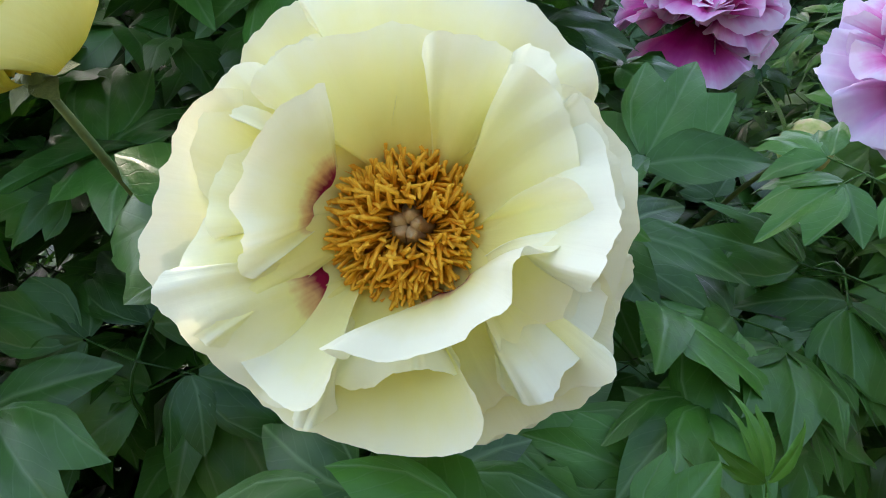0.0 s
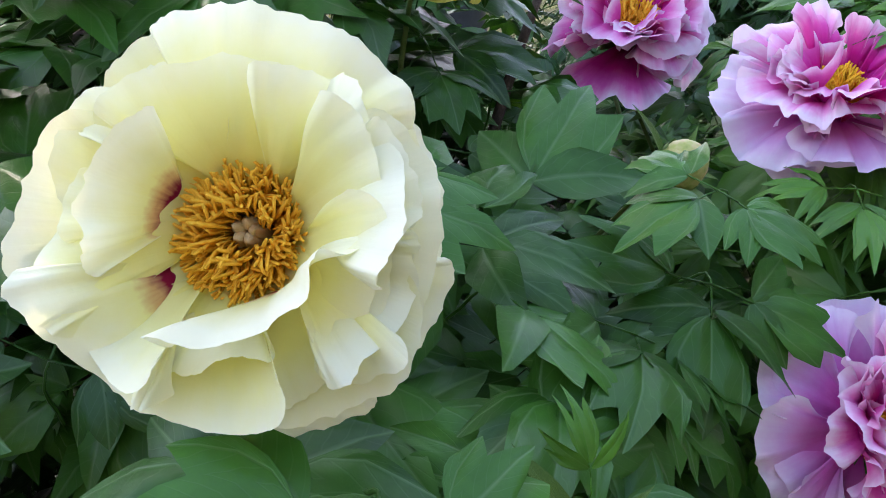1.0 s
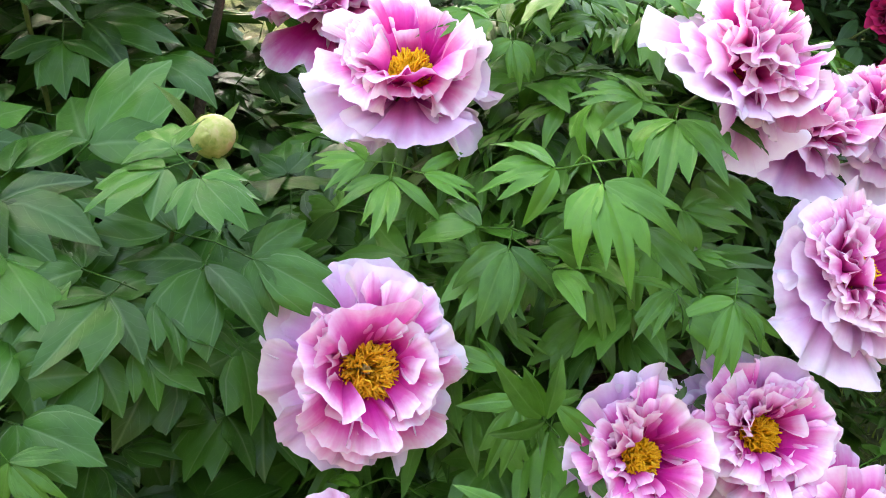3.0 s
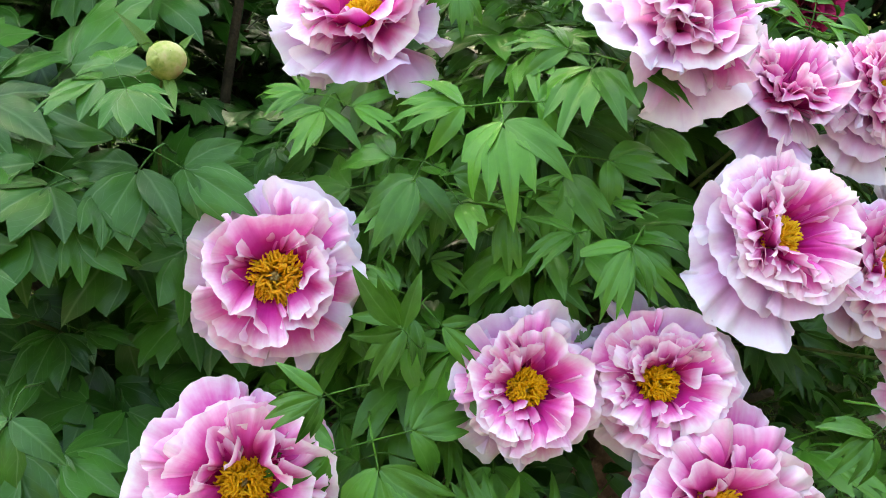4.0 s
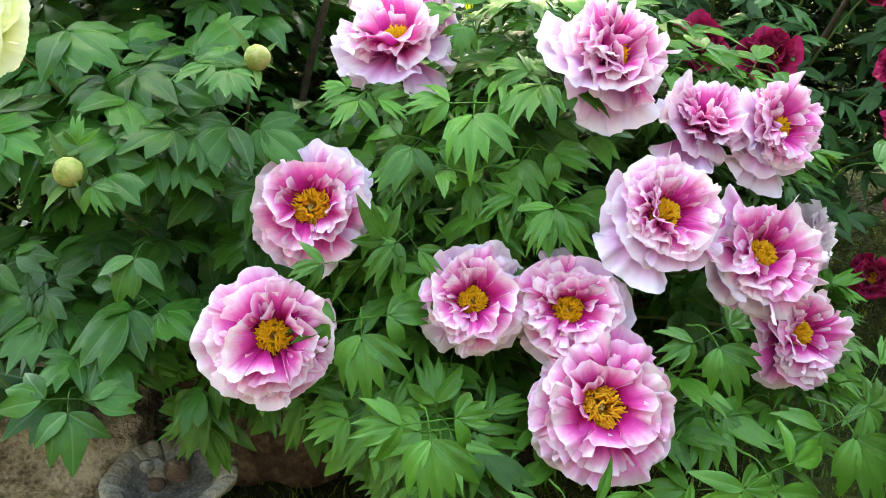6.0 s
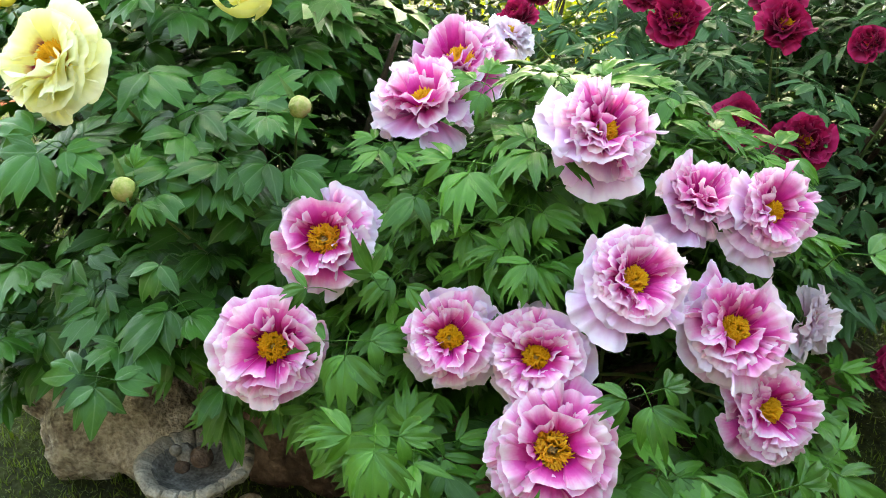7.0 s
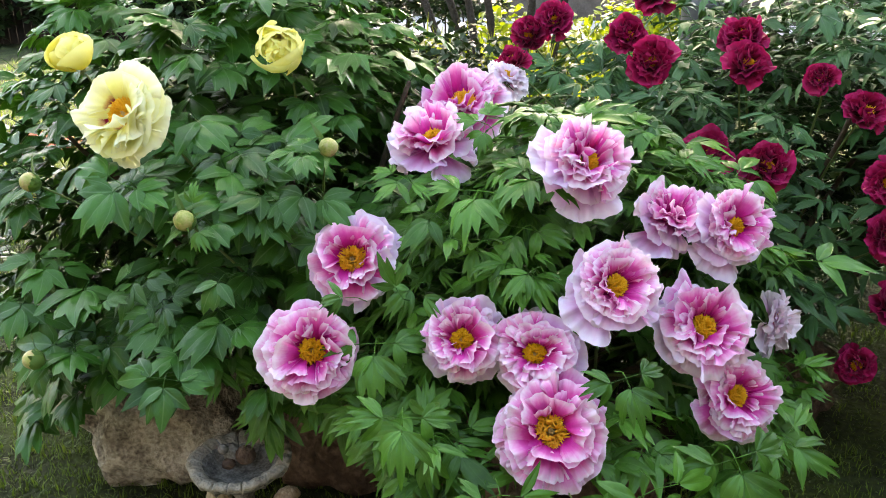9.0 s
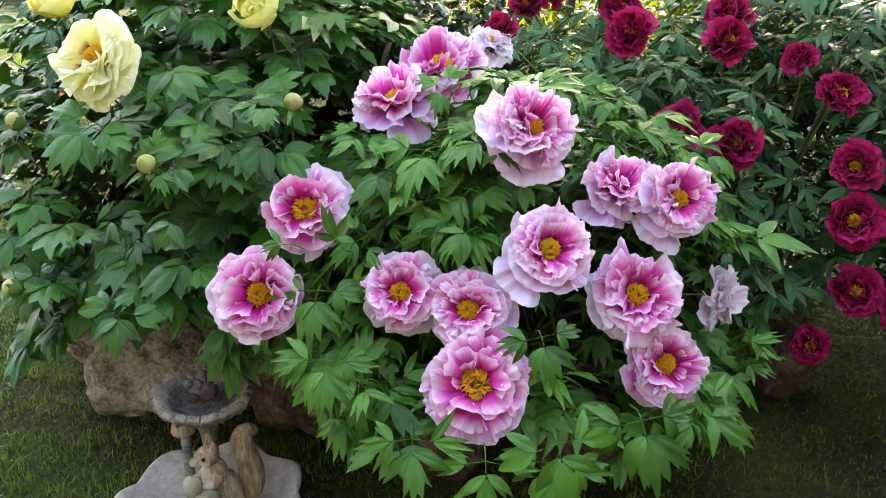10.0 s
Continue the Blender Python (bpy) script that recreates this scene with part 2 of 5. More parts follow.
def merged(name, parts, mat, smooth=True):
    """One mesh from several (verts, faces, uvs)."""
    vs, fs, us, n = [], [], [], 0
    for v, f, u in parts:
        vs.extend(v)
        us.extend(u)
        fs.extend([tuple(i + n for i in q) for q in f])
        n += len(v)
    return mesh_of(name, vs, fs, mat, us, smooth)


def thing(name, at, label, category, group="", kind=""):
    ob = new(name)
    ob.location = at
    ob.empty_display_size = 0.05
    PLACED[ob.name] = Matrix.Translation(at)
    return tagged(ob, label, category, group, kind)


def piece(name, me, parent, m=None, label=""):
    """A mesh object under a thing or a part, at the world pose m."""
    ob = new(name, me)
    m = m or Matrix.Identity(4)
    ob.parent = parent
    ob.matrix_parent_inverse = PLACED[parent.name].inverted()
    ob.matrix_basis = m
    PLACED[ob.name] = m
    return tagged(ob, label)


def single(name, me, m, label, category, group="", kind=""):
    ob = new(name, me)
    ob.matrix_world = m
    PLACED[ob.name] = m
    return tagged(ob, label, category, group, kind)


def axes(z, y, at=(0, 0, 0), scale=1.0):
    """A pose whose z axis is z and whose y axis leans towards y."""
    z = Vector(z).normalized()
    y = Vector(y)
    y = y - z * y.dot(z)
    y = y.normalized() if y.length > 1e-4 else z.orthogonal().normalized()
    x = y.cross(z)
    m = Matrix((x, y, z)).transposed().to_4x4()
    return Matrix.Translation(at) @ m @ Matrix.Scale(scale, 4)


def tube(points, radii, sides=6):
    vs, fs, us = [], [], []
    pts = [Vector(p) for p in points]
    for i, p in enumerate(pts):
        d = (pts[min(i + 1, len(pts) - 1)] - pts[max(i - 1, 0)]).normalized()
        a = d.orthogonal().normalized() if i == 0 else (a - d * a.dot(d)).normalized()
        b = d.cross(a)
        for k in range(sides):
            t = 2 * math.pi * k / sides
            vs.append(p + (a * math.cos(t) + b * math.sin(t)) * radii[i])
            us.append((k / sides, i / len(pts)))
    for i in range(len(pts) - 1):
        for k in range(sides):
            j = (k + 1) % sides
            fs.append((i * sides + k, i * sides + j, (i + 1) * sides + j, (i + 1) * sides + k))
    fs.append(tuple(reversed(range(sides))))
    fs.append(tuple(range((len(pts) - 1) * sides, len(pts) * sides)))
    return vs, fs, us


def bezier(a, b, c, d, n):
    a, b, c, d = (Vector(p) for p in (a, b, c, d))
    return [a * (1 - t) ** 3 + b * 3 * t * (1 - t) ** 2 + c * 3 * t * t * (1 - t) + d * t ** 3 for t in (i / n for i in range(n + 1))]


def lathe(profile, sides=40, wobble=None):
    """Turns (r, z) pairs round the z axis; wobble(angle, index) scales the radius."""
    vs, fs, us = [], [], []
    for i, (r, z) in enumerate(profile):
        for k in range(sides):
            t = 2 * math.pi * k / sides
            f, dz = wobble(t, i) if wobble else (1.0, 0.0)
            vs.append((r * f * math.cos(t), r * f * math.sin(t), z + dz))
            us.append((k / sides, i / len(profile)))
    for i in range(len(profile) - 1):
        for k in range(sides):
            j = (k + 1) % sides
            fs.append((i * sides + k, i * sides + j, (i + 1) * sides + j, (i + 1) * sides + k))
    return vs, fs, us


def blob(r, at, seed=0, lumps=0.0, freq=3.0, n=14, turn=None):
    """A rounded lump with radii r, roughened by noise."""
    vs, fs, us = [], [], []
    at = Vector(at)
    for i in range(n + 1):
        la = math.pi * i / n
        for k in range(2 * n):
            lo = math.pi * k / n
            d = Vector((math.sin(la) * math.cos(lo), math.sin(la) * math.sin(lo), math.cos(la)))
            f = 1 + lumps * noise.fractal(d * freq + Vector((seed * 7.1, seed * 3.3, 0)), 0.9, 2.1, 4)
            p = Vector((d.x * r[0], d.y * r[1], d.z * r[2])) * f
            vs.append(at + (turn @ p if turn else p))
            us.append((k / (2 * n), i / n))
    for i in range(n):
        for k in range(2 * n):
            j = (k + 1) % (2 * n)
            fs.append((i * 2 * n + k, (i + 1) * 2 * n + k, (i + 1) * 2 * n + j, i * 2 * n + j))
    return vs, fs, us


# ---- petals and flowers ----
def petal_mesh(name, mat, length, width, rise, curl, cup, ruffle, seed, nu=28, nv=12, notch=0.05, pleated=0.34):
    """A broad petal from the origin along +y. rise: its angle over the flower's plane at the base, curl: by how much it bends
    outwards up to the rim, both in degrees; cup: hollow across; ruffle: waves of the rim; notch: how ragged the rim is; pleated: how finely it is folded."""
    r = random.Random(seed)
    ph = [r.uniform(0, 6.3) for _ in range(9)]
    cleft, cleft_at = (r.uniform(0.06, 0.18) if r.random() < 0.5 else 0.0) * (notch > 0.03), r.uniform(-0.45, 0.45)
    lop, twist, lip, round_ = r.uniform(-0.12, 0.12), r.uniform(-0.45, 0.45) * (ruffle > 0.04), r.uniform(-0.3, 1.0) * (ruffle > 0.04), r.uniform(0.24, 0.38)
    ang, yy, zz = radians(rise), 0.0, 0.0
    spine = []
    for j in range(nv + 1):
        spine.append((yy, zz))
        a = ang - radians(curl) * (j / nv) ** 1.6
        yy += math.cos(a) / nv
        zz += math.sin(a) / nv
    warp, rag = [], []
    for i in range(nu + 1):
        u = 2 * i / nu - 1
        warp.append(u + 0.16 * noise.noise(Vector((u * 1.9, seed * 3.17, 5.0))))
        rag.append(1.5 * noise.noise(Vector((u * 2.6, seed * 1.31, 1.0))) + 1.0 * noise.noise(Vector((u * 8.0, seed * 1.31, 2.0))) + 0.7 * noise.noise(Vector((u * 21.0, seed * 1.31, 3.0))))
    vs, us, fs = [], [], []
    for j in range(nv + 1):
        v = j / nv
        y0, z0 = spine[j]
        j1, j0 = min(j + 1, nv), max(j - 1, 0)
        dy, dz = spine[j1][0] - spine[j0][0], spine[j1][1] - spine[j0][1]
        ln = math.hypot(dy, dz)
        ny, nz = -dz / ln, dy / ln
        for i in range(nu + 1):
            u, w = 2 * i / nu - 1, warp[i]
            th = u * 1.95
            edge = 1 + notch * rag[i] + lop * u - cleft * math.exp(-((u - cleft_at) / 0.10) ** 2)
            reach = (1 - round_ + round_ * math.cos(th)) * edge
            x = width * math.sin(th) * (0.20 + 0.80 * v ** 0.9) * (v ** 0.35)
            f = 1 - v * (1 - reach)
            wave = ruffle * length * v ** 2.2 * (0.70 * math.sin(3.3 * w + ph[2]) + 0.62 * math.sin(6.9 * w + ph[3] + 2.2 * v) + pleated * (1.24 * math.sin(13 * w + ph[4] - 2 * v) + 0.65 * math.sin(27 * w + ph[7])))
            pleat = ruffle * length * pleated * math.sin(math.pi * v) * (0.7 * math.sin(5.5 * w + ph[8]) + 0.5 * math.sin(11 * w + ph[0]))
            off = cup * abs(x) ** 2 / width * (1 - 0.3 * v) + wave + pleat + twist * x * v - lip * length * max(0.0, v - 0.68) ** 2
            vs.append((x + 0.30 * ruffle * length * v * v * math.sin(6 * w + ph[6]), length * y0 * f + ny * off, length * z0 * (0.45 + 0.55 * f) + nz * off))
            us.append((i / nu, v + (1 - v) * 0.5 * abs(u) ** 4))
    for j in range(nv):
        for i in range(nu):
            a = j * (nu + 1) + i
            fs.append((a, a + 1, a + nu + 2, a + nu + 1))
    return mesh_of(name, vs, fs, mat, us)


def petal_set(name, mat, count, length, width, rise, curl, cup, ruffle, seed, nu=28, nv=12, notch=0.05, pleated=0.34):
    r = random.Random(seed)
    return [petal_mesh(name, mat, length * r.uniform(0.92, 1.08), width * r.uniform(0.85, 1.15), rise + r.uniform(-9, 9), curl + r.uniform(-20, 22),
                       cup * r.uniform(0.6, 1.3), ruffle * r.uniform(0.7, 1.4), seed * 31 + k, nu, nv, notch, pleated) for k in range(count)]


def stamen_mesh(name, mat, count, inner, outer, height, seed, thick=0.0011):
    """A brush of curved filaments with swollen anthers."""
    r = random.Random(seed)
    parts = []
    for k in range(count):
        f = math.sqrt(r.random())
        rad = inner + (outer - inner) * f
        t = r.uniform(0, 2 * math.pi)
        lean = 0.15 + 0.9 * f + r.uniform(-0.25, 0.25)
        h = height * (1.15 - 0.45 * f) * r.uniform(0.85, 1.15)
        d = Vector((math.cos(t), math.sin(t), 0))
        side = Vector((-d.y, d.x, 0)) * r.uniform(-0.3, 0.3)
        base = d * rad * 0.45
        mid = d * (rad * 0.72) + Vector((0, 0, h * 0.6)) + side * h * 0.3
        top = d * rad + Vector((0, 0, h)) * (1.0 - 0.25 * lean) + side * h
        tip = top + (d * lean * 0.6 + Vector((r.uniform(-.5, .5), r.uniform(-.5, .5), 0.7))).normalized() * h * 0.34
        parts.append(tube([base, mid, top, tip], [thick * 0.5, thick * 0.6, thick * 1.25, thick * 0.8], 3))
    return merged(name, parts, mat)


def carpel_mesh(name, size):
    parts = []
    for k in range(5):
        t = 2 * math.pi * k / 5
        d = Vector((math.cos(t), math.sin(t), 0))
        parts.append(tube([d * size * 0.25, d * size * 0.45 + Vector((0, 0, size * 0.7)), d * size * 0.28 + Vector((0, 0, size * 1.5)), d * size * 0.4 + Vector((0, 0, size * 1.9))],
                          [size * 0.35, size * 0.42, size * 0.24, size * 0.06], 7))
    return merged(name, parts, CARPEL)


def calyx_mesh(name, size):
    parts = [blob((size * 0.5, size * 0.5, size * 0.35), (0, 0, -size * 0.3), 3, 0.1, 3, 6)]
    for k in range(5):
        parts.append(blade(size * 1.5, size * 0.55, 30, 0.2, 5, 3, Matrix.Rotation(2 * math.pi * k / 5 + 0.3, 4, "Z") @ Matrix.Translation((0, 0, -size * 0.3))))
    return merged(name, parts, STEM)


# ---- leaves ----
def blade(length, width, droop, fold, nv=7, nu=4, m=None, sway=0.0, teeth=0.0, seed=0):
    """A pointed leaf blade along +y that droops by so many degrees towards its tip."""
    vs, us, fs = [], [], []
    y = z = 0.0
    for j in range(nv + 1):
        v = j / nv
        w = width * math.sin(math.pi * (0.04 + 0.96 * v) ** 0.92) ** 1.1 * (1 - 0.25 * v ** 3) if v < 1 else 0.0
        a = -radians(droop) * v
        for i in range(nu + 1):
            u = 2 * i / nu - 1
            tooth = 1 + (teeth * math.sin(9 * v + seed + 2 * u) if abs(u) > 0.9 else 0)
            x = u * w * tooth + sway * length * v * v
            p = Vector((x, y, z + fold * abs(u) * w - 0.25 * fold * w * u * u + 0.06 * width * math.sin(7 * v + seed) * u))
            vs.append(m @ p if m else p)
            us.append((i / nu, v))
        y += math.cos(a) * length / nv
        z += math.sin(a) * length / nv
    for j in range(nv):
        for i in range(nu):
            k = j * (nu + 1) + i
            fs.append((k, k + 1, k + nu + 2, k + nu + 1))
    return vs, fs, us


def leaflet(length, width, droop, lobes, m, r, fold=0.25, fine=True):
    """A leaflet: an oval body whose outer half is cut into pointed lobes."""
    half, shoulder = width / length, 0.42
    # Lobes: where each peaks and ends across the blade, how far it reaches, how deep the cut after it lies.
    deep = (0.46, 0.60) if half < 0.27 else (0.60, 0.73)
    if lobes <= 1:
        cuts = [(r.uniform(-0.15, 0.15), 1.0, 1.0, shoulder)]
        half *= 0.80
    elif lobes == 2:
        cuts = [(-0.30, 0.25, 1.0, r.uniform(0.58, 0.70)), (0.66, 1.0, r.uniform(0.70, 0.88), shoulder)]
        if r.random() < 0.5:
            cuts = [(-0.66, -0.25, r.uniform(0.70, 0.88), r.uniform(0.58, 0.70)), (0.30, 1.0, 1.0, shoulder)]
        half *= 0.92
    elif lobes == 3:
        cuts = [(-0.78, -0.36, r.uniform(0.70, 0.88), r.uniform(*deep)), (0.0, 0.36, 1.0, r.uniform(*deep)), (0.78, 1.0, r.uniform(0.70, 0.88), shoulder)]
    else:
        cuts = [(-0.92, -0.66, r.uniform(0.50, 0.60), 0.47), (-0.52, -0.24, r.uniform(0.76, 0.90), r.uniform(0.58, 0.72)), (0.0, 0.24, 1.0, r.uniform(0.58, 0.72)),
                (0.52, 0.66, r.uniform(0.76, 0.90), 0.47), (0.92, 1.0, r.uniform(0.50, 0.60), shoulder)]
    cuts = [(p + r.uniform(-0.06, 0.06), e, q * r.uniform(0.93, 1.05), c) for p, e, q, c in cuts]
    cols, left, base = [], -1.0, shoulder
    for peak, right, reach, cut in cuts:
        for f in ((0.0, 0.35, 0.78) if fine else (0.0,)):
            cols.append((left + (peak - left) * f, base + (reach - base) * f ** 0.85, 1 - f))
        for f in ((0.0, 0.22, 0.65) if fine else (0.0,)):
            cols.append((peak + (right - peak) * f, reach + (cut - reach) * (1 - (1 - f) ** 0.85), f))
        left, base = right, cut
    cols.append((1.0, base, 1.0))
    rows = (0.04, 0.22, 0.48, 0.76, 1.0) if fine else (0.06, 0.5, 1.0)
    ph, twist, sway = r.uniform(0, 6), r.uniform(-0.35, 0.35), r.uniform(-0.10, 0.10)
    vs, us, fs = [], [], []
    k = radians(droop)
    for v in rows:
        for u, reach, d in cols:
            s = reach * v
            a = k * s
            grow = math.sin(0.5 * math.pi * s / shoulder) ** 0.8 if s < shoulder else 1.0 + 0.40 * (s - shoulder)
            flat = math.sin(a) / k if abs(k) > 0.05 else s
            fall = -(1 - math.cos(a)) / k if abs(k) > 0.05 else 0.0
            x = u * half * grow
            z = fall - 0.9 * x * x + abs(x) * fold * 0.9 + fold * 0.10 * (d - 0.5) * s * (1.1 - s * 0.5) + (0.030 * math.sin(9 * s + 6 * u + ph) + 0.012 * math.sin(21 * s - 9 * u + 2 * ph)) * v + twist * x * s
            vs.append(m @ (Vector((x + sway * s * s, flat, z)) * length))
            us.append((0.5 + 0.5 * d * (0.25 + 0.75 * v), s))
    n = len(cols)
    for j in range(len(rows) - 1):
        for i in range(n - 1):
            q = j * n + i
            fs.append((q, q + 1, q + n + 1, q + n))
    return [(vs, fs, us)]


def leaf_parts(size, width, droop, leaflets, lobes, seed, stalk=0.34, fine=True):
    """A compound leaf: clusters of three leaflets on short stalks spread from the origin along +y, its stalk runs back along -y."""
    r = random.Random(seed)
    parts = []

    def cluster(m, k, arms):
        end = m @ Vector((0, size * 0.16 * k, 0))
        if fine:
            parts.append(tube([m @ Vector((0, 0, -0.001)), end], [size * 0.009, size * 0.007], 4))
        tip = m @ Matrix.Translation((0, size * 0.15 * k, 0)) @ Matrix.Rotation(radians(r.uniform(2, 14)), 4, "X")
        parts.extend(leaflet(size * k, size * k * width, droop * r.uniform(0.7, 1.3), lobes, tip, r, fine=fine))
        for s in arms:
            turn = m @ Matrix.Translation((0, size * 0.10 * k, 0)) @ Matrix.Rotation(-s * radians(r.uniform(46, 66)), 4, "Z") @ Matrix.Rotation(radians(r.uniform(0, 18)), 4, "X") @ Matrix.Rotation(s * radians(r.uniform(-10, 26)), 4, "Y")
            parts.extend(leaflet(size * k * r.uniform(0.70, 0.90), size * k * width * 0.72, droop * r.uniform(0.8, 1.4), max(1, lobes - r.choice((1, 1, 2))), turn, r, fine=fine))

    cluster(Matrix.Identity(4), 0.92, (-1, 1))
    if leaflets > 3:
        for s in (-1, 1):
            m = Matrix.Translation((0, -size * 0.12, 0)) @ Matrix.Rotation(-s * radians(r.uniform(76, 98)), 4, "Z") @ Matrix.Translation((0, size * 0.24, -size * 0.02)) @ Matrix.Rotation(radians(r.uniform(-14, 10)), 4, "X")
            if fine:
                parts.append(tube([(0, -size * 0.12, -0.001), m @ Vector((0, 0, 0))], [size * 0.009, size * 0.008], 4))
            cluster(m, r.uniform(0.66, 0.82), (s,) if r.random() < 0.6 else (-1, 1))
    parts.append(tube(bezier((0, 0, -0.001), (0, -size * 0.4, -size * 0.02), (0, -size * stalk * 0.8, -size * 0.25), (0, -size * stalk * 1.2, -size * 0.5), 5 if fine else 2), [size * 0.010] * 3 + [size * 0.015] * (3 if fine else 0), 5 if fine else 3))
    return parts


def leaf_set(name, mat, count, size, width, droop, leaflets, lobes, seed):
    r = random.Random(seed)
    out, raw = [], []
    for k in range(count):
        spec = (size * r.uniform(0.9, 1.1), width * r.uniform(0.85, 1.15), droop * r.uniform(0.7, 1.3), leaflets if k % 3 else 3, lobes if k % 4 else max(2, lobes - 1), seed * 13 + k)
        raw.append(leaf_parts(*spec, fine=False))
        out.append(merged(name, leaf_parts(*spec), mat))
    return out, raw


def leaf_pose(p, out, r, scale, up=0.75, swing=50):
    """The pose of a leaf at p on a bush that faces out there."""
    out = Vector(out).normalized()
    z = (out * 0.38 + Vector((r.uniform(-0.45, 0.45), r.uniform(-0.45, 0.45), up))).normalized()
    h = Vector((out.x, out.y, 0.15))
    h = (h.normalized() if h.length > 0.2 else Vector((r.uniform(-1, 1), -1, 0)).normalized())
    y = Matrix.Rotation(radians(r.uniform(-swing, swing)), 3, "Z") @ h
    return axes(z, y, p, scale)


VIEW_SIDE = Vector((0.25, -0.80, 0.55)).normalized()     # roughly from the flowers to the camera: leaves along it are dropped

# Way to the earlier camera positions; leaves along it are dropped too.
VIEW_FRONT = Vector((0.0, -0.97, 0.22)).normalized()


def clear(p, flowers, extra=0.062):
    """Whether a leaf at p leaves the flowers uncovered, along their own axes and from the camera's side."""
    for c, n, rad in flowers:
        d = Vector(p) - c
        for way, reach in ((n, 0.25), (VIEW_SIDE, 0.5), (VIEW_FRONT, 0.45)):
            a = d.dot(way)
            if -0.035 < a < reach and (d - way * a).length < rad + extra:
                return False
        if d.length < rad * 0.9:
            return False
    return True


def foliage(bush, sets, center, radii, near, far, flowers, seed, scale=(0.75, 1.15), part_of=lambda p: True, low=lambda p: 0.1, lump=0.12):
    """Leaves all over a bush's crown: those near as parts, the rest as one tangle."""
    meshes, raw = sets
    r = random.Random(seed)
    rest, made, tries = [], 0, 0
    total = 0
    while (made < near or total < far) and tries < 20000:
        tries += 1
        d = Vector((r.gauss(0, 1), r.gauss(0, 1), r.gauss(0, 1))).normalized()
        f = (0.70 + 0.30 * r.random() ** 0.6)
        f *= 1 + lump * noise.noise(d * 2.3 + Vector((seed, 0, 0)))
        p = Vector(center) + Vector((d.x * radii[0], d.y * radii[1], d.z * radii[2])) * f
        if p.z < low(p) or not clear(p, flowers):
            continue
        out = Vector((d.x / radii[0], d.y / radii[1], d.z / radii[2]))
        k = r.randrange(len(meshes))
        m = leaf_pose(p, out, r, r.uniform(*scale))
        if made < near and f > 0.8 and part_of(p):
            piece("leaf", meshes[k], bush, m)
            made += 1
        elif total < far:
            total += 1
            deep = Matrix.Translation((Vector(center) - p) * r.uniform(0.04, 0.42))
            for v, fc, u in raw[k]:
                rest.append(([deep @ m @ Vector(q) for q in v], fc, u))
    if rest:
        ob = piece("leaf_tangle", merged("leaf_tangle", rest, meshes[0].materials[0]), bush)
        tagged(ob, kind="stuff")


def stem_to(bush, root, top, normal, thick=0.0035, name="stem", mat=None):
    top, root, normal = Vector(top), Vector(root), Vector(normal).normalized()
    pts = bezier(root, root.lerp(top, 0.35) + Vector((0, 0, 0.18)), top - normal * 0.10, top, 9)
    v, f, u = tube(pts, [thick * (1.5 - 0.9 * i / 9) for i in range(10)], 7)
    return piece(name, mesh_of(name, v, f, mat or STEM, u), bush)


def flower(bush, at, normal, diam, rings, stamens, carpel, calyx, spin, root, label="", wild=1.0, up=(0, 0, 1)):
    """rings: (petal meshes, how many, base radius, extra tilt, scale, height)."""
    r = random.Random(round(spin * 100))
    at, normal = Vector(at), Vector(normal).normalized()
    frame_m = axes(normal, up, at, diam)
    base = piece("flower", calyx, bush, frame_m, label)
    for meshes, count, radius, tilt, size, height in rings:
        turn0 = r.uniform(0, 2 * math.pi)
        for k in range(count):
            a = turn0 + 2 * math.pi * (k + r.uniform(-0.22, 0.22)) / count
            s = size * r.uniform(0.82, 1.10)
            m = frame_m @ Matrix.Rotation(a, 4, "Z") @ Matrix.Translation((0, radius, height + 0.012 * (k % 3) + r.uniform(-0.01, 0.01))) @ Matrix.Rotation(radians(tilt + wild * r.uniform(-16, 14)), 4, "X") @ Matrix.Rotation(radians(wild * r.uniform(-22, 22)), 4, "Y") @ Matrix.Scale(s, 4)
            piece("petal", meshes[r.randrange(len(meshes))], base, m)
    if stamens:
        piece("stamen_tuft", stamens, base, frame_m @ Matrix.Rotation(spin, 4, "Z"))
    if carpel:
        piece("pistil", carpel, base, frame_m)
    stem_to(bush, root, at - normal * diam * 0.12, normal)
    return base


def bud(bush, at, normal, size, root):
    at, normal = Vector(at), Vector(normal).normalized()
    m = axes(normal, (0, 0, 1), at, size)
    base = piece("bud", BUD_MESH, bush, m)
    for k in range(4):
        piece("sepal", SCALES[k % 3], base, m @ Matrix.Rotation(2 * math.pi * (k + 0.15 * math.sin(9 * k + size * 90)) / 4 + size * 40, 4, "Z") @ Matrix.Scale(1 + 0.018 * k, 4))
    for k in range(5):
        piece("bract", BRACT_MESH, base, m @ Matrix.Rotation(2 * math.pi * k / 5 + size * 70 + 0.3 * math.sin(k * 5), 4, "Z") @ Matrix.Scale(0.55 + 0.22 * math.sin(k * 2 + size * 50), 4))
    stem_to(bush, root, at - normal * size * 0.45, normal, 0.003)


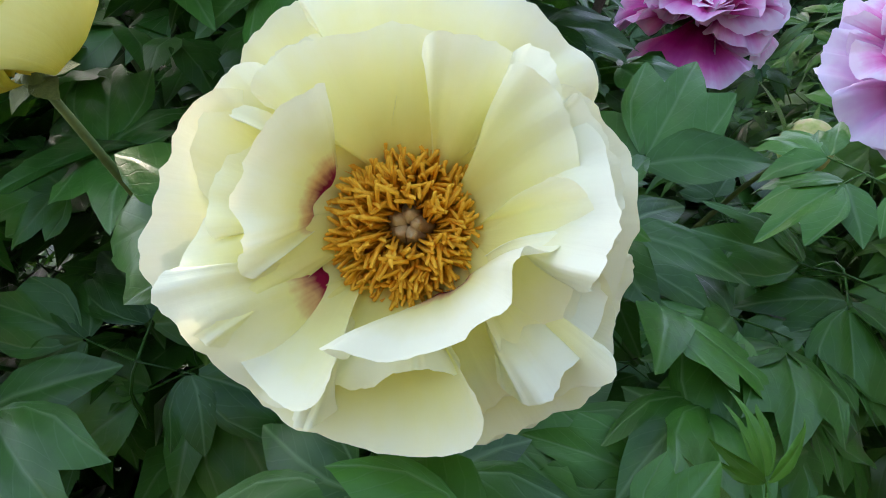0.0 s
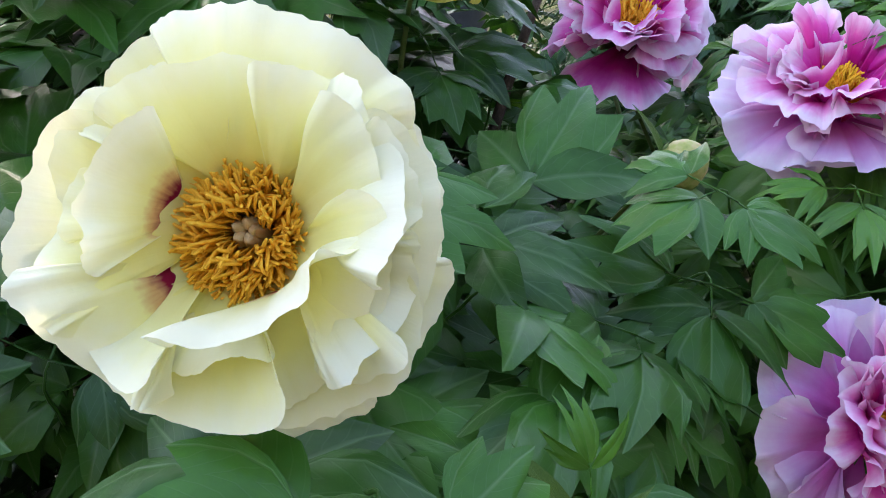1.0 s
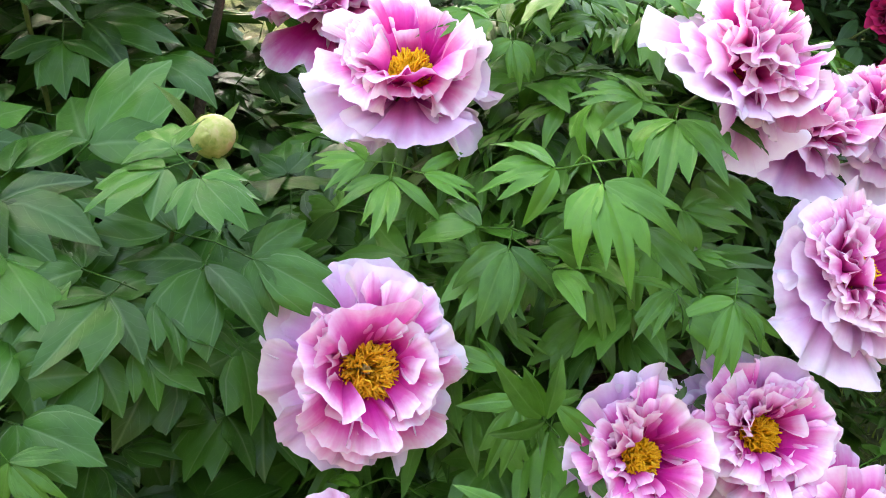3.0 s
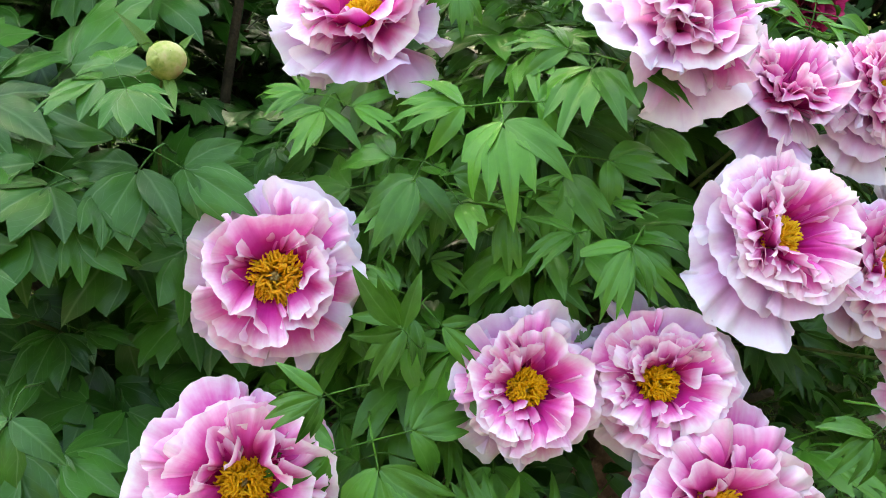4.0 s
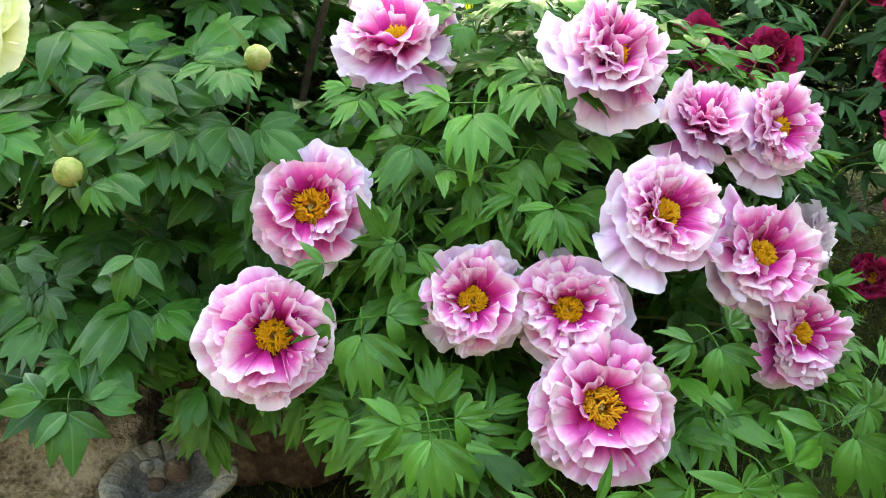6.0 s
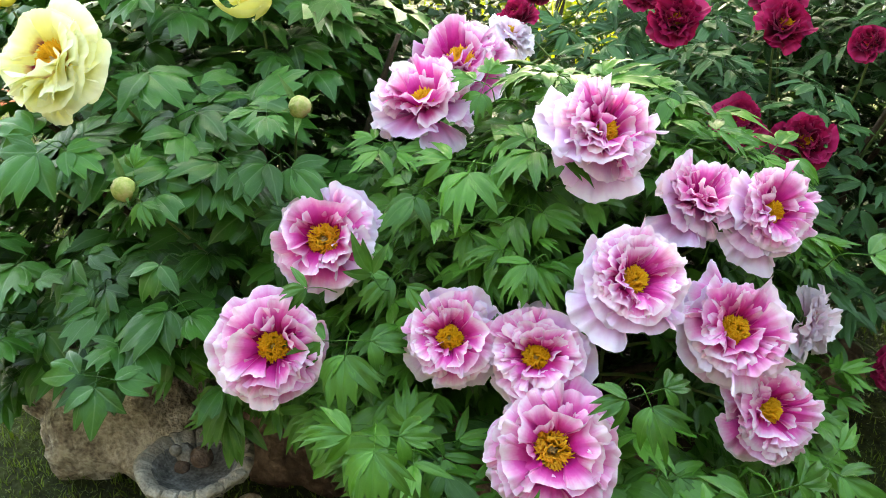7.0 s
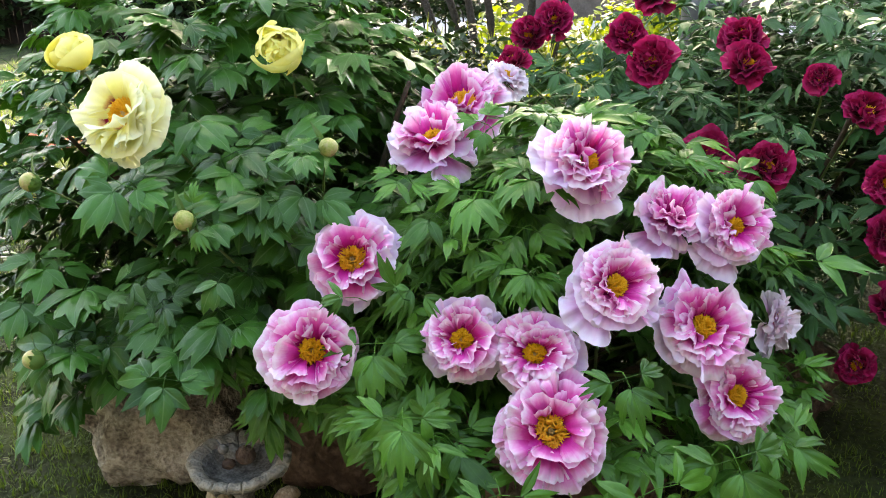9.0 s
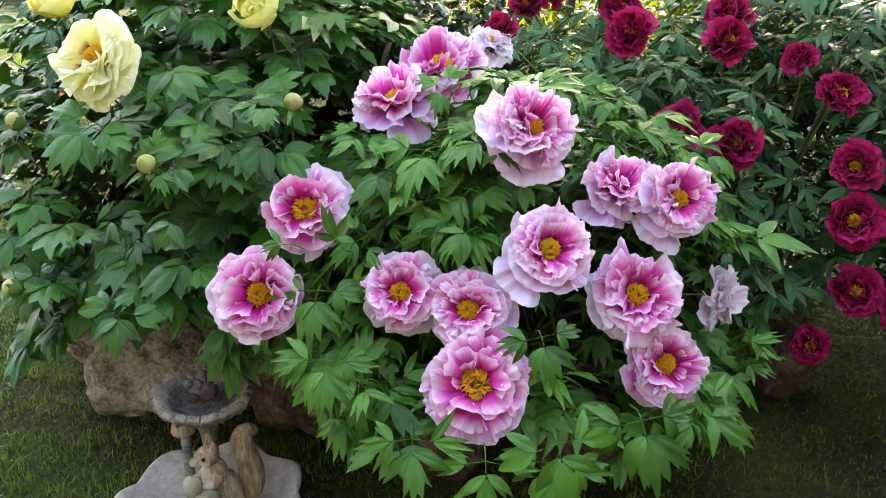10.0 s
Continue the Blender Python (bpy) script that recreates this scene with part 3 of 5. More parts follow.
# ---- ground ----
def ground_mesh():
    """One sheet out to the horizon, finer near the bed."""
    xs = sorted(set([-3000, -800, -200, -60, -25, -14] + [round(-9 + 0.5 * i, 2) for i in range(37)] + [14, 25, 60, 200, 800, 3000]))
    vs = [(x, y, 0.012 * noise.noise(Vector((x * 1.3, y * 1.3, 0))) if abs(x) < 12 and abs(y) < 12 else 0.0) for y in xs for x in xs]
    n = len(xs)
    fs = [(j * n + i, j * n + i + 1, (j + 1) * n + i + 1, (j + 1) * n + i) for j in range(n - 1) for i in range(n - 1)]
    return mesh_of("ground", vs, fs, LAWN, [(v[0], v[1]) for v in vs])


single("ground", ground_mesh(), Matrix.Identity(4), "mown green lawn with thin patches", "lawn", kind="structure")


def bed_mesh():
    vs, fs, us = [], [], []
    rings, sides = 8, 48
    for i in range(rings + 1):
        f = i / rings
        for k in range(sides):
            t = 2 * math.pi * k / sides
            x, y = 0.0 + 1.15 * f * math.cos(t), 2.05 + 1.35 * f * math.sin(t)
            vs.append((x, y, 0.14 * (1 - f ** 3) + 0.03 * noise.noise(Vector((x * 4, y * 4, 2))) - (0.06 if i == rings else 0)))
            us.append((x, y))
    for i in range(rings):
        for k in range(sides):
            j = (k + 1) % sides
            fs.append((i * sides + k, (i + 1) * sides + k, (i + 1) * sides + j, i * sides + j))
    return mesh_of("bed_soil", vs, fs, SOIL, us)


single("bed_soil", bed_mesh(), Matrix.Identity(4), "raised bed of dark bare soil", "soil", kind="structure")


def grass_patch(name, x0, x1, y0, y1, count, seed, keep, tall=0.038, mat=GRASS):
    r = np.random.RandomState(seed)
    x, y = r.uniform(x0, x1, count), r.uniform(y0, y1, count)
    fade = np.minimum(np.minimum(x - x0, x1 - x) / (0.22 * (x1 - x0)), np.minimum(y - y0, y1 - y) / (0.22 * (y1 - y0)))
    fade = fade + 0.35 * np.sin(x * 5 + 2 * np.sin(y * 4)) * (fade < 1)
    ok = np.array([keep(a, b) for a, b in zip(x, y)]) & (r.uniform(0, 1, count) < fade)
    x, y = x[ok], y[ok]
    n = len(x)
    h = tall * r.uniform(0.45, 1.35, n) * (0.75 + 0.5 * np.sin(x * 9 + 3 * np.sin(y * 7)) ** 2)
    a, lean, w = r.uniform(0, 6.283, n), r.uniform(0.1, 0.9, n), r.uniform(0.0012, 0.0026, n)
    dx, dy = np.cos(a), np.sin(a)
    z0 = -0.012
    pts = np.empty((n, 5, 3))
    for k, (f, g) in enumerate(((0, -1), (0, 1), (0.6, 0.8), (0.6, -0.8), (1.0, 0))):
        b = lean * f * f * h
        pts[:, k, 0] = x + dx * b - dy * w * g
        pts[:, k, 1] = y + dy * b + dx * w * g
        pts[:, k, 2] = z0 + h * f * (1 - 0.3 * lean * f)
    idx = np.arange(n) * 5
    faces = [q for i in idx.tolist() for q in ((i, i + 1, i + 2, i + 3), (i + 3, i + 2, i + 4))]
    uv = np.tile([(0.3, 0), (0.7, 0), (0.6, 0.6), (0.4, 0.6), (0.5, 1)], (n, 1))
    me = mesh_of(name, pts.reshape(-1, 3).tolist(), faces, mat, uv, smooth=False)
    return single(name, me, Matrix.Identity(4), "short green lawn grass beside the stone edging", "grass", kind="stuff")


def off_bed(x, y):
    return (x / 1.12) ** 2 + ((y - 2.05) / 1.32) ** 2 > 1.0 and (x - 0.10) ** 2 + (y - 0.355) ** 2 > 0.22 ** 2


# ---- stones of the edging ----
def stone(at, r, mat, seed, label, turn=0):
    v, f, u = blob(r, (0, 0, 0), seed, 0.28, 1.9, 34)
    v = [Vector((p[0], p[1], max(p[2], -r[2] * 0.62))) for p in v]
    ob = single("edging_stone", mesh_of("edging_stone", v, f, mat, u), pose(at[0], at[1], r[2] * 0.58, 0, 0, turn), label, "stone", "stones edging the flower bed")
    return ob


stone((-0.47, 0.63), (0.235, 0.17, 0.235), ROCK, 2, "tall grey boulder with pale lichen blotches on lawn", 20)
stone((-0.80, 0.72), (0.10, 0.09, 0.08), ROCK_BROWN, 5, "small brown boulder beside the grey one")
stone((-0.02, 0.86), (0.24, 0.17, 0.19), ROCK_BROWN, 8, "large dark brown boulder in shade behind the bird bath", 30)
stone((0.40, 0.84), (0.15, 0.11, 0.17), ROCK_BROWN, 11, "brown boulder with rusty blotches under the leaves", 20)
stone((0.70, 1.10), (0.13, 0.10, 0.12), ROCK_BROWN, 14, "low brown boulder half hidden by grass", 60)
stone((1.02, 1.83), (0.12, 0.12, 0.16), ROCK_BROWN, 17, "cracked brown boulder at the bed's end", 10)

# ---- bird bath ----
bath = thing("bird_bath", (0.068, 0.392, 0), "weathered grey resin bird bath with squirrel on lawn", "bird bath")
BOWL = Matrix.Translation((0.068, 0.392, -0.010)) @ Matrix.Diagonal((0.92, 0.92, 0.97, 1))


def rim_wave(t, i):
    g = sum(math.exp(-((((t - a + math.pi) % (2 * math.pi)) - math.pi) / 0.020) ** 2) for a in (0.2, 0.9, 1.7, 2.4, 3.3, 3.9, 4.35, 4.9, 5.5, 6.0))
    edge = 1.0 if 3 <= i <= 7 else 0.0
    return 1 + edge * (0.025 * math.sin(3 * t + 1) + 0.018 * math.sin(7 * t)) - edge * 0.045 * g, edge * (0.006 * math.sin(2 * t + 0.5) - 0.016 * g)


bowl = lathe([(0.020, 0.262), (0.055, 0.276), (0.092, 0.300), (0.115, 0.322), (0.121, 0.331), (0.121, 0.338), (0.110, 0.342), (0.086, 0.330), (0.074, 0.316), (0.055, 0.306), (0.003, 0.300)], 400, rim_wave)
piece("bowl", mesh_of("bowl", *bowl[:2], RESIN, bowl[2]), bath, BOWL, "grey bark-edged bowl with a cracked rim")


def rim_crack(t, i):
    g = sum(math.exp(-((((t - a + math.pi) % (2 * math.pi)) - math.pi) / 0.018) ** 2) for a in (0.2, 0.55, 0.9, 1.3, 1.7, 2.1, 2.4, 2.9, 3.3, 3.6, 3.9, 4.15, 4.35, 4.62, 4.9, 5.2, 5.5, 6.0))
    edge = 1.0 if 1 <= i <= 5 else 0.4
    return 1 + edge * (0.025 * math.sin(3 * t + 1) + 0.018 * math.sin(7 * t)) - edge * 0.03 * g, edge * (0.006 * math.sin(2 * t + 0.5) - 0.011 * g + 0.0015 * math.sin(23 * t))


rim = lathe([(0.106, 0.313), (0.120, 0.329), (0.1255, 0.335), (0.1255, 0.342), (0.113, 0.347), (0.093, 0.337), (0.087, 0.328)], 480, rim_crack)
piece("rim", mesh_of("rim", *rim[:2], RIM, rim[2]), bath, BOWL, "pale cracked bark rim")
stalk = lathe([(0.050, 0.02), (0.036, 0.06), (0.022, 0.12), (0.018, 0.18), (0.020, 0.23), (0.036, 0.272)], 28, lambda t, i: (1 + 0.10 * math.sin(5 * t + i) + 0.06 * math.sin(9 * t), 0))
piece("pedestal", mesh_of("pedestal", *stalk[:2], RESIN, stalk[2]), bath, BOWL)


def scallop(t, i):
    return (1 + (0.10 * abs(math.sin(3.5 * t + 0.4)) - 0.05) * min(i / 3, 1), 0.012 * math.sin(7 * t) * (i in (3, 4, 5)))


pool = lathe([(0.003, 0.030), (0.10, 0.034), (0.16, 0.050), (0.205, 0.088), (0.222, 0.100), (0.232, 0.094), (0.225, 0.070), (0.17, 0.018), (0.10, -0.005)], 96, scallop)
piece("basin", mesh_of("basin", *pool[:2], BASIN, pool[2]), bath, Matrix.Translation((0.105, 0.350, -0.008)) @ Matrix.Diagonal((0.95, 0.95, 0.72, 1)), "pale grey scalloped lower basin")
cap = lathe([(0.003, 0.258), (0.012, 0.251), (0.021, 0.232), (0.028, 0.198), (0.026, 0.193), (0.015, 0.204), (0.004, 0.206)], 64, lambda t, i: (1 + 0.07 * math.sin(14 * t) * (i in (2, 3, 4)), 0))
mush = piece("mushroom", mesh_of("mushroom", *cap[:2], CREAM, cap[2]), bath, Matrix.Translation((0.035, 0.345, 0.030)), "cream fluted mushroom")
leg = tube(bezier((0.060, 0.335, 0.03), (0.05, 0.335, 0.10), (0.045, 0.345, 0.16), (0.036, 0.345, 0.235), 6), [0.018, 0.015, 0.013, 0.012, 0.012, 0.012, 0.012], 12)
piece("mushroom_stalk", mesh_of("mushroom_stalk", *leg[:2], RESIN, leg[2]), mush)
SQ = pose(0.162, 0.340, 0.052, 0, 0, 68) @ Matrix.Scale(1.10, 4)
rocks = [blob((0.030, 0.026, 0.026), (-0.050, -0.045, 0.055), 4, 0.15, 2, 10), blob((0.020, 0.022, 0.026), (-0.068, -0.020, 0.085), 5, 0.15, 2, 10),
         blob((0.024, 0.022, 0.018), (-0.020, -0.060, 0.018), 6, 0.15, 2, 10), blob((0.022, 0.020, 0.016), (-0.060, -0.060, 0.020), 7, 0.15, 2, 10), blob((0.016, 0.016, 0.022), (-0.078, -0.035, 0.045), 8, 0.15, 2, 10),
         blob((0.022, 0.020, 0.020), (-0.050, -0.050, 0.012), 9, 0.15, 2, 10), blob((0.018, 0.018, 0.020), (-0.088, -0.012, 0.020), 10, 0.15, 2, 10)]
piece("mound", mesh_of("mound", *blob((0.088, 0.070, 0.030), (-0.012, 0, -0.012), 9, 0.12, 3, 14)[:2], BASIN), bath, SQ, "rough mound under the squirrel")
piece("pebbles", merged("pebbles", rocks, CREAM), bath, SQ @ Matrix.Translation((0.004, 0, 0.018)), "pale pebbles at the squirrel's feet")
sq = [blob((0.038, 0.036, 0.050), (0.006, 0, 0.056), 1, 0.03, 3, 16), blob((0.029, 0.027, 0.042), (-0.010, 0, 0.102), 2, 0.03, 3, 14),
      blob((0.026, 0.022, 0.023), (-0.022, 0, 0.154), 3, 0.02, 3, 14), blob((0.016, 0.012, 0.011), (-0.045, 0, 0.147), 3, 0.02, 3, 10), blob((0.014, 0.014, 0.018), (-0.012, 0, 0.132), 5, 0.0, 3, 10)]
for side in (-1, 1):
    sq += [blob((0.033, 0.016, 0.036), (0.010, side * 0.026, 0.042), 4, 0.03, 3, 14), blob((0.028, 0.010, 0.009), (-0.026, side * 0.022, 0.009), 6, 0.02, 3, 10),
           tube(bezier((-0.006, side * 0.026, 0.118), (-0.018, side * 0.034, 0.090), (-0.036, side * 0.026, 0.092), (-0.056, side * 0.010, 0.100), 5), [0.011, 0.011, 0.010, 0.009, 0.008, 0.006], 9),
           tube(bezier((-0.012, side * 0.013, 0.168), (-0.010, side * 0.018, 0.180), (-0.010, side * 0.020, 0.188), (-0.016, side * 0.020, 0.198), 4), [0.008, 0.009, 0.008, 0.005, 0.001], 9),
           blob((0.012, 0.009, 0.010), (-0.028, side * 0.015, 0.147), 5, 0.0, 3, 9)]
brush = bezier((0.026, 0, 0.022), (0.090, 0, 0.005), (0.070, 0, 0.100), (0.056, 0, 0.140), 9) + bezier((0.056, 0, 0.140), (0.046, 0, 0.172), (0.068, 0, 0.196), (0.090, 0, 0.174), 7)[1:]
sq.append(tube(brush, [0.012, 0.017, 0.022, 0.025, 0.027, 0.028, 0.028, 0.027, 0.026, 0.026, 0.026, 0.026, 0.025, 0.023, 0.019, 0.013, 0.005], 18))
squirrel = piece("squirrel", merged("squirrel", sq, FUR), bath, SQ, "tan squirrel figure with cream belly")
for side in (-1, 1):
    v, f, u = blob((0.0042, 0.0030, 0.0046), (-0.036, side * 0.0195, 0.160), 0, 0, 3, 8)
    piece("eye", mesh_of("eye", v, f, BLACK, u), squirrel, SQ, "glossy black eye")
fuse = squirrel.modifiers.new("fuse", "REMESH")
fuse.mode, fuse.voxel_size, fuse.use_smooth_shade = "VOXEL", 0.0018, True
even = squirrel.modifiers.new("even", "SMOOTH")
even.factor, even.iterations = 0.5, 3
lump = [blob((0.020, 0.018, 0.022), (0.048, 0.385, 0.330), 2, 0.12, 3, 10), blob((0.013, 0.012, 0.012), (0.046, 0.365, 0.350), 3, 0.1, 3, 8)]
piece("ornament", merged("ornament", lump, RESIN), bath, None, "blue-grey moulded ornament in the bowl")
nut = [blob((0.024, 0.022, 0.021), (0.082, 0.395, 0.330), 2, 0.06, 3, 12), blob((0.017, 0.015, 0.012), (0.058, 0.365, 0.316), 5, 0.1, 3, 8)]
piece("acorn", merged("acorn", nut, ROCK_BROWN), bath, None, "brown moulded acorns in the bowl")

# ---- plant pieces ----
BUD_PROFILE = ((0.02, -0.5), (0.20, -0.47), (0.34, -0.38), (0.44, -0.22), (0.485, -0.03), (0.475, 0.14), (0.41, 0.30), (0.29, 0.43), (0.15, 0.50), (0.01, 0.53))
_s = lathe(BUD_PROFILE, 32, lambda t, i: (1 + 0.03 * math.sin(3 * t + i * 0.3), 0))
BUD_MESH = mesh_of("bud", *_s[:2], BUD, _s[2])


def bud_scale(name, mat, wide, top, seed):
    """A curved scale that wraps part of a bud and lifts a little at its rim."""
    r = random.Random(seed)
    vs, fs, us, n = [], [], [], 18
    rows = [p for p in BUD_PROFILE if p[1] < top]
    for j, (rad, z) in enumerate(rows):
        v = j / (len(rows) - 1)
        for i in range(n + 1):
            u = 2 * i / n - 1
            half = wide * math.sqrt(max(0.0, 1 - (v * 0.93) ** 4))
            a = u * half + 0.15 * v
            f = 1.03 + 0.035 * abs(u) ** 6 + 0.05 * v ** 8 + 0.008 * math.sin(5 * u + seed)
            vs.append((rad * f * math.cos(a), rad * f * math.sin(a), z - 0.02 + 0.03 * math.sin(9 * u + seed) * v ** 6))
            us.append((i / n, v))
    for j in range(len(rows) - 1):
        for i in range(n):
            k = j * (n + 1) + i
            fs.append((k, k + 1, k + n + 2, k + n + 1))
    return mesh_of(name, vs, fs, mat, us)


SCALES = [bud_scale("sepal", LEAF_BUD, 0.95, 0.20, 1), bud_scale("sepal", BUD, 1.25, 0.45, 2), bud_scale("sepal", LEAF_BUD, 0.75, 0.05, 3)]
_s = blade(2.3, 0.22, 30, 0.3, 8, 4, Matrix.Translation((0, 0.12, -0.5)) @ Matrix.Rotation(radians(38), 4, "X"))
BRACT_MESH = mesh_of("bract", *_s[:2], LEAF_BUD, _s[2])
CALYX = calyx_mesh("flower", 0.13)

# Petals and stamens in units of the flower's width.
P_OUT = petal_set("petal", PINK_OUTER, 9, 0.47, 0.28, 6, 26, 0.30, 0.085, 1, 34, 12, 0.036)
P_ROSE = petal_set("petal", PINK, 8, 0.47, 0.28, 8, 26, 0.35, 0.085, 21, 34, 12, 0.036)
P_MID = petal_set("petal", PINK, 10, 0.42, 0.24, 38, 40, 0.50, 0.105, 2, 34, 12, 0.046)
P_IN = petal_set("petal", PINK, 10, 0.34, 0.20, 60, 52, 0.60, 0.120, 3, 32, 12, 0.065)
P_CORE = petal_set("petal", PINK, 8, 0.25, 0.135, 76, 56, 0.70, 0.150, 4, 28, 10, 0.085)
P_PALE = petal_set("petal", PINK_PALE, 7, 0.46, 0.27, 8, 24, 0.4, 0.10, 14, notch=0.07)
Y_OUT = petal_set("petal", YELLOW, 9, 0.46, 0.28, 14, 24, 0.25, 0.070, 15, 56, 18, 0.030, 0.14)
Y_MID = petal_set("petal", YELLOW, 9, 0.43, 0.27, 44, 44, 0.45, 0.095, 6, 56, 18, 0.034, 0.16)
Y_IN = petal_set("petal", YELLOW_INNER, 8, 0.38, 0.22, 66, 58, 0.5, 0.14, 7, 56, 18, 0.045, 0.16)
L_OUT = petal_set("petal", LEMON, 5, 0.80, 0.40, 28, -128, 0.25, 0.02, 8, notch=0.02)
L_IN = petal_set("petal", LEMON, 5, 0.62, 0.28, 46, -112, 0.25, 0.06, 9, notch=0.06)
R_OUT = petal_set("petal", RED, 6, 0.48, 0.28, 18, 6, 0.6, 0.10, 10, 20, 9, 0.04)
R_MID = petal_set("petal", RED, 7, 0.44, 0.23, 46, -10, 0.8, 0.14, 11, 20, 9, 0.055)
R_IN = petal_set("petal", RED, 7, 0.38, 0.17, 66, -6, 0.8, 0.20, 12, 18, 9, 0.08)
S_PINK = stamen_mesh("stamen_tuft", STAMEN, 420, 0.010, 0.118, 0.135, 1, 0.0066)
S_YELLOW = stamen_mesh("stamen_tuft", STAMEN_DEEP, 620, 0.040, 0.150, 0.145, 2, 0.0052)
S_RED = stamen_mesh("stamen_tuft", STAMEN, 110, 0.0, 0.095, 0.20, 3, 0.008)
S_BIG = stamen_mesh("stamen_tuft", STAMEN_DEEP, 420, 0.030, 0.150, 0.150, 4, 0.0062)
C_PINK, C_YELLOW = carpel_mesh("pistil", 0.05), carpel_mesh("pistil", 0.064)

PINK_RINGS = ((P_OUT, 6, 0.03, -6, 1.0, -0.05), (P_OUT, 5, 0.03, 10, 0.98, -0.02), (P_MID, 6, 0.05, -2, 1.0, 0.0), (P_MID, 5, 0.07, 14, 0.88, 0.01), (P_IN, 5, 0.12, 4, 1.0, 0.01), (P_CORE, 4, 0.16, 8, 1.0, 0.0))
ROSE_RINGS = ((P_ROSE, 6, 0.03, -4, 1.0, -0.05), (P_ROSE, 6, 0.03, 12, 0.96, -0.02), (P_MID, 7, 0.05, 0, 1.0, 0.0), (P_MID, 6, 0.07, 14, 0.90, 0.01), (P_IN, 7, 0.11, 2, 1.04, 0.01), (P_CORE, 5, 0.15, 8, 1.0, 0.0))
FULL_RINGS = ((P_OUT, 7, 0.03, -4, 1.0, -0.05), (P_OUT, 6, 0.03, 10, 0.96, -0.02), (P_MID, 8, 0.05, -2, 0.98, 0.0), (P_MID, 7, 0.07, 12, 0.88, 0.0), (P_IN, 10, 0.10, -2, 1.06, 0.01), (P_CORE, 9, 0.125, 4, 1.05, 0.0))
PALE_RINGS = ((P_PALE, 7, 0.03, 0, 1.0, -0.04), (P_PALE, 7, 0.03, 16, 0.94, 0.0), (P_PALE, 7, 0.05, 34, 0.84, 0.0), (P_PALE, 6, 0.06, 52, 0.72, 0.01))
YELLOW_RINGS = ((Y_OUT, 9, 0.03, -5, 0.96, -0.05), (Y_OUT, 8, 0.03, 8, 0.94, -0.02), (Y_MID, 9, 0.06, 0, 0.93, 0.0), (Y_IN, 7, 0.15, 0, 0.90, 0.0))
LEMON_RINGS = ((L_OUT, 6, 0.10, 8, 1.0, 0.0), (L_OUT, 6, 0.09, 14, 0.96, 0.02), (L_IN, 7, 0.10, 16, 1.0, 0.04), (L_IN, 7, 0.09, 22, 0.96, 0.06), (L_IN, 6, 0.08, 26, 0.90, 0.08))
RED_RINGS = ((R_OUT, 6, 0.03, 0, 1.0, -0.04), (R_OUT, 5, 0.03, 16, 0.96, -0.02), (R_MID, 6, 0.05, 0, 1.0, 0.0), (R_MID, 5, 0.06, 12, 0.92, 0.01), (R_IN, 7, 0.09, 0, 1.0, 0.02))

# ---- pink tree peony ----
pink = thing("peony_bush", (0.50, 1.25, 0.12), "tree peony bush with large open pink and lavender blooms", "bush", "tree peonies in the bed")
PINKS = []


def pink_flower(x, y, z, normal, diam, spin, rings=PINK_RINGS, label="", tuft=S_PINK):
    PINKS.append((Vector((x, y, z)), Vector(normal).normalized(), diam / 2))
    n = Vector(normal).normalized()
    at = Vector((x, y, z)) - n * diam * 0.12
    flower(pink, at, normal, diam, rings, tuft, C_PINK if tuft else None, CALYX, spin, (0.5 + 0.1 * math.sin(spin * 9), 1.2, 0.12), label)


pink_flower(0.28, 1.05, 1.034, (0.16, -0.40, 0.90), 0.225, 0.3, ROSE_RINGS, "deep rose-pink bloom at the bush's top", S_BIG)
pink_flower(0.403, 0.711, 1.022, (0.16, -0.36, 0.92), 0.200, 1.1)
pink_flower(0.362, 0.464, 0.826, (0.40, -0.78, 0.46), 0.185, 2.2, tuft=S_BIG)
pink_flower(0.366, 0.322, 0.691, (0.48, -0.72, 0.50), 0.195, 3.9, ROSE_RINGS, "rose-pink bloom with a folded inner petal")
pink_flower(0.607, 0.463, 0.709, (0.42, -0.74, 0.52), 0.165, 4.1, FULL_RINGS)
pink_flower(0.734, 0.511, 0.690, (0.34, -0.75, 0.57), 0.172, 5.2, FULL_RINGS)
pink_flower(0.847, 0.611, 0.811, (0.50, -0.50, 0.70), 0.185, 0.9, FULL_RINGS)
pink_flower(0.750, 0.700, 1.012, (0.74, -0.30, 0.60), 0.195, 1.9, FULL_RINGS)
pink_flower(0.874, 0.849, 0.882, (0.40, -0.25, 0.88), 0.170, 2.8, FULL_RINGS, "full pink bloom with hidden stamens", None)
pink_flower(0.988, 0.886, 0.864, (0.72, -0.44, 0.53), 0.175, 3.9, FULL_RINGS)
pink_flower(0.985, 0.722, 0.712, (0.48, -0.60, 0.64), 0.200, 4.8, FULL_RINGS)
pink_flower(0.799, 0.447, 0.581, (0.42, -0.71, 0.56), 0.222, 5.7, ROSE_RINGS, "large rose-pink bloom low on the bush", S_BIG)
pink_flower(1.054, 0.725, 0.585, (0.68, -0.58, 0.45), 0.180, 0.5, ROSE_RINGS)
pink_flower(1.075, 0.998, 0.631, (0.97, 0.05, 0.15), 0.150, 1.5, PALE_RINGS, "pale lavender bloom turned aside")
pink_flower(0.285, 1.283, 1.067, (0.45, -0.10, 0.89), 0.135, 2.5, PALE_RINGS, "pale pink bloom at the back")

# ---- yellow tree peony ----
yellow = thing("peony_bush", (-0.2, 1.0, 0.12), "tree peony bush with cream-yellow blooms and plump buds", "bush", "tree peonies in the bed")
